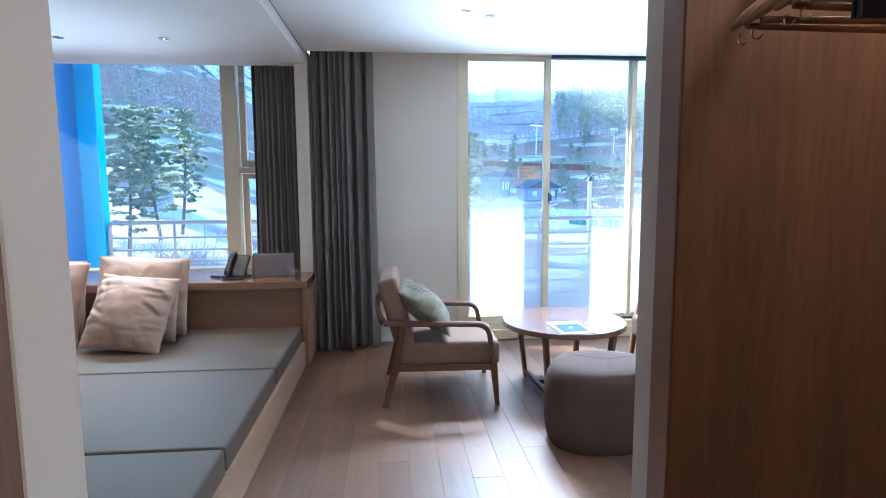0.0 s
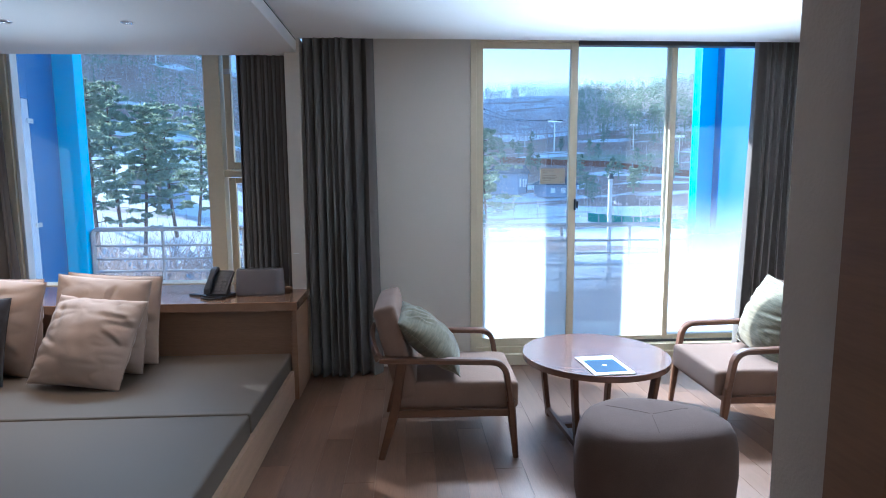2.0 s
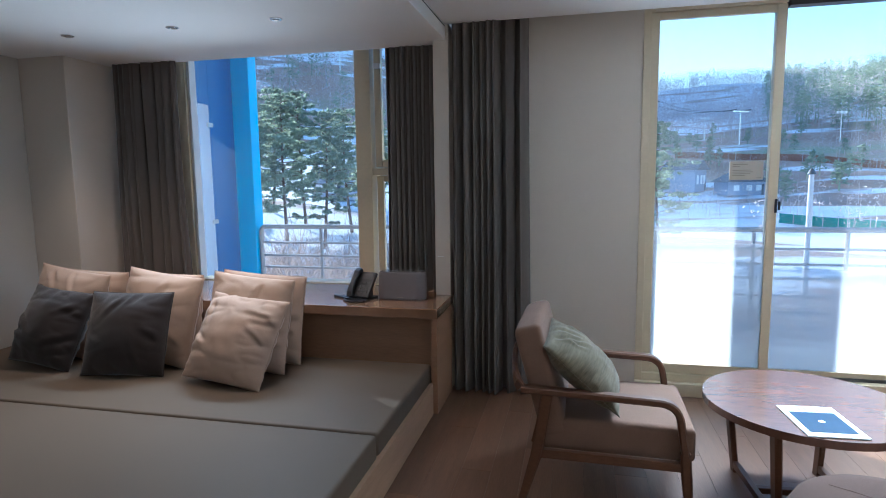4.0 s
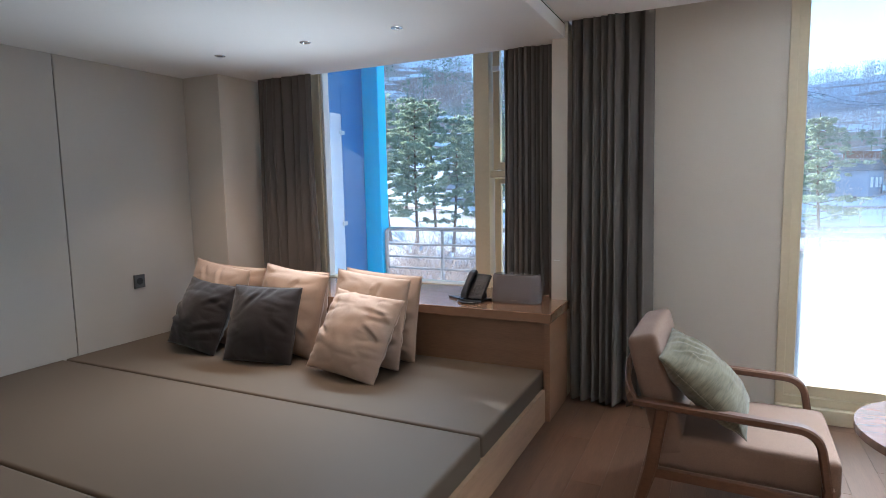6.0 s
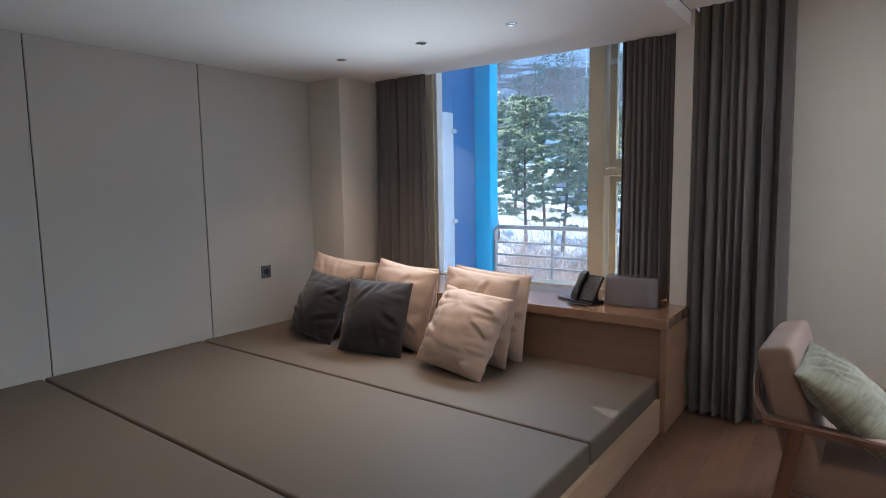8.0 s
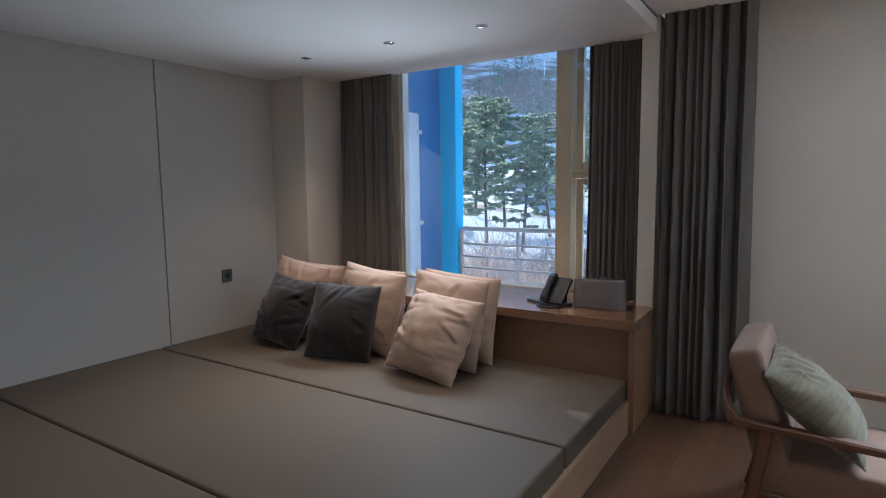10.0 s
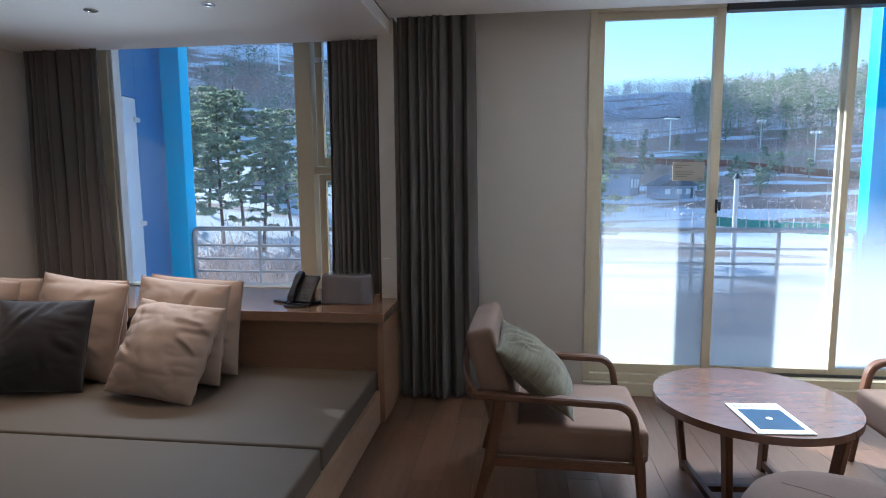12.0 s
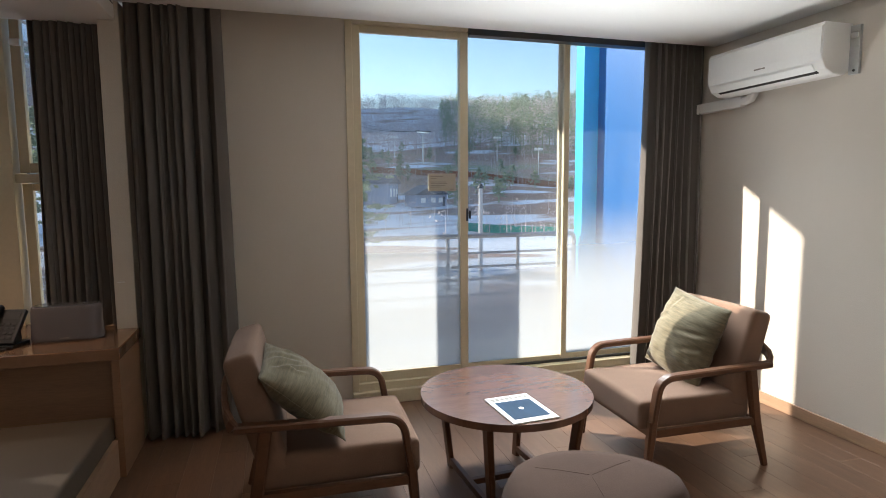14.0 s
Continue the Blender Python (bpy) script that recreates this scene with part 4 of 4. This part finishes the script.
# ---- balcony ----
structure("wall_outer", box((-3.6, 5.0, 2.55), (3.5, 5.06, 3.15)), CONCRETE, "plain outer wall above the windows", "wall")
structure("balcony_floor", box((-3.6, 5.08, -0.25), (3.5, 6.30, -0.06)), CONCRETE, "bare concrete balcony floor", "balcony")
# Unseen slab; its front edge and short east end are set by the sun's shadows.
structure("balcony_ceiling", box((-3.6, 5.0, 3.15), (1.0, 7.0, 3.3)), PLASTER, "unseen white slab above the balcony, shaped to cut off the high sun", "balcony")
for name, x0, x1, c0, c1 in (("fin_west", -3.40, -3.19, -3.19, -3.0), ("fin_east", 3.105, 3.32, 2.945, 3.105)):
    fin = tagged(new(name), "blue painted fin wall at the end of the balcony", "wall", kind="structure")
    part("side_wall", box((x0, 5.74 if x0 < 0 else 5.0, -3.0), (x1, 6.12, 3.15)), BLUE, fin)
    part("return", box((min(x0, c0), 6.12, -3.0), (max(x1, c1), 6.27, 4.0), 0.01), CYAN, fin, "bright cyan end column")
# Out of view; placed so its shadow makes the dark bands on the door film.
structure("fin_unseen", box((-0.38, 6.02, -3.0), (0.19, 6.12, 3.15)), BLUE, "unseen blue wall piece added to shade part of the balcony door", "wall")
structure("fin_lintel", box((-3.40, 5.06, 2.135), (-3.19, 5.738, 3.15)), BLUE, "blue painted wall above the glass divider", "wall")
screen = thing("divider_screen", "milky glass divider clipped to the blue wall", "screen", at=pose(-3.19, 5.09, 0))
part("board", box((-0.012, 0.0, -0.05), (-0.002, 0.645, 2.13), 0.001, 1), MILKY, screen)
for z in (1.05, 1.95):
    part("clip", box((-0.016, 0.61, z - 0.02), (0.014, 0.68, z + 0.02), 0.004), STEEL, screen)


def railing(x0, x1, y, posts, group):
    rail = thing("balcony_railing", "round steel balcony railing with horizontal bars", "railing", group)
    top = 0.97
    ends = [(x0 - 0.0, y, -0.06)] + bend((x0, y, 0.5), (x0, y, top), (x0 + 0.4, y, top), 0.06)[1:-1] + bend((x1 - 0.4, y, top), (x1, y, top), (x1, y, 0.5), 0.06)[1:-1] + [(x1, y, -0.06)]
    part("top_rail", sweep(ends, 0.045, 0.045, round_sides=12), RAILSTEEL, rail, smooth=True)
    for z in (0.81, 0.68, 0.56, 0.41, 0.27, 0.13):
        part("bar", tube((x0, y, z), (x1, y, z), 0.012, sides=8), RAILSTEEL, rail)
    for x in posts:
        part("post", tube((x, y, -0.06), (x, y, top), 0.017, sides=10), RAILSTEEL, rail)
    return rail


railing(-2.975, 2.90, 6.18, (-2.32, -1.55, -0.75, 0.05, 0.82, 1.60, 2.30), "railings of the balcony")

# ---- land ----
RIGHT = ((0, -5), (30, -5), (95, -5.2), (130, 0), (165, 6), (205, 13), (280, 30), (400, 57), (520, 50), (900, 40), (4000, -40))
LEFT = ((0, -5), (25, -4.6), (45, -3), (80, 2), (150, 17), (250, 62), (400, 135), (700, 250), (1000, 300), (4000, 100))


def along(table, r):
    for (a, u), (b, v) in zip(table, table[1:]):
        if r <= b:
            return u + (v - u) * (r - a) / (b - a)
    return table[-1][1]


def land(x, y):
    r = math.hypot(x, y)
    az = math.degrees(math.atan2(x, y))
    k = min(1.0, max(0.0, (-az - 4) / 18)) if abs(az) < 150 else 0.0
    k = k * k * (3 - 2 * k)
    if az < -40:
        k *= 1 - 0.75 * min(1.0, (-az - 40) / 12)
    h = along(RIGHT, r) * (1 - k) + along(LEFT, r) * k
    rough = noise.noise(Vector((x * 0.012, y * 0.012, 3.1))) * min(1.0, max(0.0, (r - 60) / 200)) * 7
    return h + rough + noise.noise(Vector((x * 0.05, y * 0.05, 9))) * min(1.0, r / 60) * 0.7


verts, faces = [(0, 0, -5.0)], []
RADII = [4 * 1.075 ** k for k in range(94)]
AZ = 180
for r in RADII:
    for j in range(AZ):
        a = 2 * math.pi * j / AZ
        x, y = r * math.sin(a), r * math.cos(a)
        verts.append((x, y, land(x, y)))
for j in range(AZ):
    faces.append((0, 1 + (j + 1) % AZ, 1 + j))
for i in range(len(RADII) - 1):
    for j in range(AZ):
        a, b = 1 + i * AZ + j, 1 + i * AZ + (j + 1) % AZ
        faces.append((a, b, b + AZ, a + AZ))
me = bpy.data.meshes.new("ground")
me.from_pydata(verts, [], faces)
for p in me.polygons:
    p.use_smooth = True
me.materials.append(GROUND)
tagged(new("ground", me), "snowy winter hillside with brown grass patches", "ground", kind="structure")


def shards(rng, centre, radii, count, size, flat=1.0):
    """Small leaf-like triangles scattered in an ellipsoid."""
    d = rng.normal(size=(count, 3))
    d /= np.linalg.norm(d, axis=1)[:, None]
    p = np.array(centre) + d * (rng.uniform(0.25, 1.0, count) ** 0.6)[:, None] * np.array(radii)
    a, b = rng.normal(size=(count, 3)), rng.normal(size=(count, 3))
    a[:, 2] *= flat
    b[:, 2] *= flat
    tri = np.stack([p - a * size * 0.5, p + a * size * 0.5, p + b * size * 0.8], 1)
    return tri.reshape(-1, 3)


def from_triangles(name, tris, mat):
    me = bpy.data.meshes.new(name)
    n = len(tris) // 3
    me.from_pydata(tris.tolist(), [], np.arange(n * 3).reshape(n, 3).tolist())
    me.materials.append(mat)
    return me


LANES = ((-27.5, 262, -15.0, 214), (-28.0, 318, -16.0, 262))


def on_lane(az, r, spare=0.0):
    return any(a0 <= az <= a1 and abs(r - (r0 + (r1 - r0) * (az - a0) / (a1 - a0))) < 9 + spare for a0, r0, a1, r1 in LANES)


for a0, r0, a1, r1 in LANES:
    verts, faces = [], []
    for k in range(25):
        az, mid = a0 + (a1 - a0) * k / 24, r0 + (r1 - r0) * k / 24
        for e in (-12, -6, 0, 6, 12):
            r = mid + e * (1 + 0.25 * noise.noise(Vector((k * 0.4, e, 2))))
            x, y = r * math.sin(radians(az)), r * math.cos(radians(az))
            verts.append((x, y, land(x, y) + 0.9))
    for k in range(24):
        for e in range(4):
            a = k * 5 + e
            faces.append((a, a + 1, a + 6, a + 5))
    me = bpy.data.meshes.new("ski_run")
    me.from_pydata(verts, [], faces)
    me.materials.append(PISTE)
    tagged(new("ski_run", me), "pale groomed ski run across the wooded hill", "ski run", kind="structure")


def wood(name, az0, az1, r0, r1, count, kind, seed, label):
    rng = np.random.RandomState(seed)
    out = []
    for _ in range(count):
        az = radians(rng.uniform(az0, az1))
        r = math.sqrt(rng.uniform(r0 * r0, r1 * r1))
        if on_lane(math.degrees(az), r, 7) or on_lane(math.degrees(az), r + 12, 6):
            continue
        x, y = r * math.sin(az), r * math.cos(az)
        z = land(x, y)
        h = rng.uniform(6, 11) * (1.0 if kind == "bare" else 1.15) * (0.5 if name.startswith("slope") else 1.0)
        if kind == "bare":
            out.append(shards(rng, (x, y, z + h * 0.55), (h * 0.38, h * 0.38, h * 0.44), 46, 0.034 * h))
            out.append(np.array([(x - 0.07, y, z - 1), (x + 0.07, y, z - 1), (x, y, z + h * 0.8)]))
        else:
            for k in range(4):
                f = k / 4
                out.append(shards(rng, (x, y, z + h * (0.3 + 0.62 * f)), (h * 0.26 * (1.1 - f),) * 2 + (h * 0.13,), 26, 0.62, 0.4))
            out.append(np.array([(x - 0.2, y, z - 1), (x + 0.2, y, z - 1), (x, y, z + h)]))
    return tagged(new(name, from_triangles(name, np.concatenate(out), TWIGS if kind == "bare" else NEEDLES)), label, "woods", kind="stuff")


wood("bare_woods", -12, 36, 190, 430, 4600, "bare", 1, "grey brown leafless woods covering the far hill")
wood("bare_woods_west", -50, -14, 130, 430, 2700, "bare", 2, "grey leafless woods on the steep western hill")
wood("slope_saplings", 4, 40, 75, 200, 330, "bare", 6, "bare young trees scattered on the open slopes")
wood("slope_pines", 6, 40, 110, 205, 46, "pine", 7, "single small pines on the open slopes")
wood("pine_woods", 16, 40, 205, 400, 950, "pine", 3, "dark green pines among the far woods")
wood("pine_woods_west", -50, -14, 110, 300, 130, "pine", 4, "dark pines on the western hill")


def pine(h, seed, m):
    rng = np.random.RandomState(seed)
    tree = thing("pine_tree", "tall dark green pine with bare lower trunk", "tree", "pines beside the building", m)
    bend_x, bend_y = rng.uniform(-0.6, 0.6, 2)
    spine = [Vector((bend_x * math.sin(2.2 * k / 10), bend_y * math.sin(1.7 * k / 10), h * 0.94 * k / 10)) for k in range(11)]
    part("trunk", sweep(spine, 0.27, 0.27, taper=[1.0 - 0.082 * k for k in range(11)], round_sides=8), BARK, tree)
    tris = []
    limbs = bmesh.new()
    for k in range(46):
        f = 0.17 + 0.79 * (k / 45) ** 0.75
        p = spine[min(10, int(f * 10))].lerp(spine[min(10, int(f * 10) + 1)], f * 10 - int(f * 10))
        a = k * 2.4 + rng.uniform(-0.5, 0.5)
        reach = h * 0.27 * min(1.0, 0.25 + 1.9 * f) * (1.03 - f) ** 0.5 * rng.uniform(0.45, 1.15)
        tip = p + Vector((math.cos(a) * reach, math.sin(a) * reach, rng.uniform(-0.06, 0.22) * reach))
        b = sweep([p, p.lerp(tip, 0.5) + Vector((0, 0, 0.1)), tip], 0.075, 0.075, taper=[1, 0.6, 0.25], round_sides=5)
        me = bpy.data.meshes.new("piece")
        b.to_mesh(me)
        b.free()
        limbs.from_mesh(me)
        bpy.data.meshes.remove(me)
        for q in (0.35, 0.52, 0.68, 0.82, 0.95, 1.05):
            c = p.lerp(tip, q) + Vector((rng.uniform(-0.45, 0.45), rng.uniform(-0.45, 0.45), rng.uniform(-0.1, 0.25)))
            s = reach * 0.19 * rng.uniform(0.5, 1.5)
            tris.append(shards(rng, c, (s, s, s * rng.uniform(0.16, 0.4)), 100, 0.085))
    part("limbs", limbs, BARK, tree)
    crown = new("crown", from_triangles("crown", np.concatenate(tris), NEEDLES))
    crown.parent = tree
    return tree


def on_land(az, r):
    x, y = r * math.sin(radians(az)), r * math.cos(radians(az))
    return x, y, land(x, y)


pines = [pine(11.8, 5, pose(*on_land(-27.5, 44))), pine(10.4, 6, pose(*on_land(-24.0, 42)))]
for k, (az, r, turn) in enumerate(((-30.2, 46, 80), (-21.4, 47, 200), (-25.8, 50, 130), (-19.6, 49, 30), (-28.8, 54, 250), (-33, 55, 60), (8.0, 50, 40))):
    copy_thing(pines[k % 2], pose(*on_land(az, r), 0, 0, turn))

rng = np.random.RandomState(12)
out = []
for _ in range(210):
    az, r = radians(rng.uniform(-46, -8)), rng.uniform(13, 38)
    x, y = r * math.sin(az), r * math.cos(az)
    z = land(x, y)
    for _ in range(34):
        d = rng.normal(size=3) * (0.7, 0.7, 0.5)
        d[2] = abs(d[2]) + 0.5
        s = np.array((x, y, z)) + rng.normal(size=3) * (0.5, 0.5, 0.15)
        side = np.cross(d, rng.normal(size=3))
        side = side / np.linalg.norm(side) * 0.022
        out.append(np.array([s - side, s + side, s + d * rng.uniform(1.4, 3.4)]))
tagged(new("shrubs", from_triangles("shrubs", np.concatenate(out), SHRUB)), "leafless brown shrubs growing below the balcony", "shrubs", kind="stuff")

# ---- things on the slopes ----


def lamp_post(az, r, h):
    x, y, z = on_land(az, r)
    post = thing("floodlight_mast", "tall grey floodlight mast on the ski slope", "mast", "masts on the slopes", pose(x, y, z))
    part("pole", tube((0, 0, -1), (0, 0, h), 0.16, 0.1, 8), STEEL, post)
    part("crossarm", box((-1.2, -0.06, h - 0.9), (1.2, 0.06, h - 0.75)), STEEL, post)
    for sx in (-0.9, 0.0, 0.9):
        part("floodlight", box((sx - 0.32, -0.28, h - 0.7), (sx + 0.32, 0.1, h - 0.2), 0.05, 1), WHITEPLASTIC, post)


for az, r, h in ((11.4, 190, 7), (21.5, 185, 8), (25.5, 160, 8), (31.0, 170, 7)):
    lamp_post(az, r, h)


def tower(az, r, h):
    x, y, z = on_land(az, r)
    t = thing("lift_tower", "steel tower of the ski lift with crossarm", "lift tower", "towers of the ski lift", pose(x, y, z, 0, 0, 25))
    part("mast", tube((0, 0, -1), (0, 0, h), 0.26, 0.18, 10), STEEL, t)
    part("crossarm", box((-2.4, -0.2, h - 0.3), (2.4, 0.2, h + 0.1)), STEEL, t)
    for sx in (-2.2, 2.2):
        part("sheave", box((sx - 0.15, -1.2, h + 0.1), (sx + 0.15, 1.2, h + 0.4), 0.08, 1), DARKFRAME, t)
    return Vector((x, y, z + h))


tops = [tower(14.2, 175, 9), tower(7.0, 250, 10), tower(-12.0, 330, 14)]
west = [tower(-22.5, 190, 15), tower(-27.0, 230, 13), tower(-32.0, 210, 13)]
for name, chain in (("lift_cable", tops), ("lift_cable", west)):
    for off in (-2.2, 2.2):
        line = [p + Vector((off, 0, 0.3)) for p in chain]
        full = []
        for a, b in zip(line, line[1:]):
            full += [a.lerp(b, t) - Vector((0, 0, 4 * t * (1 - t) * 2.0)) for t in (0, 0.25, 0.5, 0.75)]
        tagged(part(name, sweep(full + [line[-1]], 0.14, 0.14, side=Vector((0, 0, 1)), round_sides=5), DARKFRAME), "thin steel cable of the ski lift", "cable", "cables of the ski lift")

pole = thing("utility_pole", "plain grey pole standing beyond the balcony", "pole", at=pose(*on_land(19.4, 30)))
part("shaft", tube((0, 0, 0), (0, 0, 6.6), 0.12, 0.1, 12), CONCRETE, pole)
part("cap", tube((0, 0, 6.6), (0, 0, 6.85), 0.19, 0.05, 12), DARKFRAME, pole)


def hut(az, r, w, d, h, turn, label):
    x, y, z = on_land(az, r)
    house = thing("hut", label, "hut", "huts on the slope", pose(x, y, z - 0.2, 0, 0, turn))
    part("wall", box((-w / 2, -d / 2, 0), (w / 2, d / 2, h)), HUT, house)
    part("roof", prism([(-w / 2 - 0.5, h), (w / 2 + 0.5, h), (0, h + w * 0.28)], -d / 2 - 0.5, d / 2 + 0.5, 0, "y"), ROOF, house)
    for sx in (-0.28, 0.05, 0.3):
        part("window", box((sx * w - 0.5, -d / 2 - 0.04, h * 0.35), (sx * w + 0.5, -d / 2, h * 0.75)), WHITEPLASTIC, house)
    part("door", box((w * 0.42 - 0.4, -d / 2 - 0.05, 0), (w * 0.42 + 0.1, -d / 2, 2.0)), ROOF, house)


hut(14.4, 118, 7, 5, 2.4, 15, "low blue grey hut with dark roof by the snowfield")
hut(9.9, 120, 6, 6, 4.2, 60, "small pale blue barn on the slope")
hut(-22.6, 62, 4.0, 3.5, 2.2, -20, "small dark roofed hut between the pines")


def net(az0, az1, r0, r1, h, mat, name, label):
    fence = thing(name, label, "fence", "nets along the slope")
    n = 10
    for k in range(n):
        a, b = [on_land(az0 + (az1 - az0) * t, r0 + (r1 - r0) * t) for t in (k / n, (k + 1) / n)]
        bm = bmesh.new()
        v = [bm.verts.new(q) for q in ((a[0], a[1], a[2]), (b[0], b[1], b[2]), (b[0], b[1], b[2] + h), (a[0], a[1], a[2] + h))]
        bmesh.ops.solidify(bm, geom=[bm.faces.new(v)], thickness=0.05)
        part("net", bm, mat, fence)
        part("post", tube((a[0], a[1], a[2] - 0.3), (a[0], a[1], a[2] + h + 0.3), 0.06, sides=6), STEEL, fence)


net(9, 34, 160, 140, 1.5, ORANGE, "safety_fence", "faded orange safety net along the ski slope")
net(17.5, 28, 90, 80, 1.3, TEAL, "windbreak_net", "teal windbreak net at the snowfield's edge")

# ---- floor planks ----
WIDE, LONG = 0.146, 1.22
shared = {}
rng = random.Random(4)


def plank(x0, x1, y0, y1):
    key = (round(x1 - x0, 3), round(y1 - y0, 3))
    if key not in shared:
        b = box((0, 0, -0.006), (key[0] - 0.0007, key[1] - 0.0007, 0.0))
        bmesh.ops.bevel(b, geom=[e for e in b.edges if all(v.co.z > -0.001 for v in e.verts)], offset=0.0007, segments=1, affect="EDGES")
        me = bpy.data.meshes.new("plank")
        b.to_mesh(me)
        b.free()
        me.materials.append(PLANK)
        shared[key] = me
    ob = new("plank", shared[key])
    ob.parent = floor
    ob.location = (x0, y0, 0)


row = 0
x = -0.69
while x < EAST - 0.01:
    x1 = min(x + WIDE, EAST)
    y0 = -1.6 if x < 1.3 else BACK
    y = y0 - (row * 0.47) % LONG
    while y < FRONT:
        a, b = max(y, y0), min(y + LONG, FRONT)
        if b - a > 0.02:
            plank(x, x1, a, b)
        y += LONG
    x, row = x1, row + 1
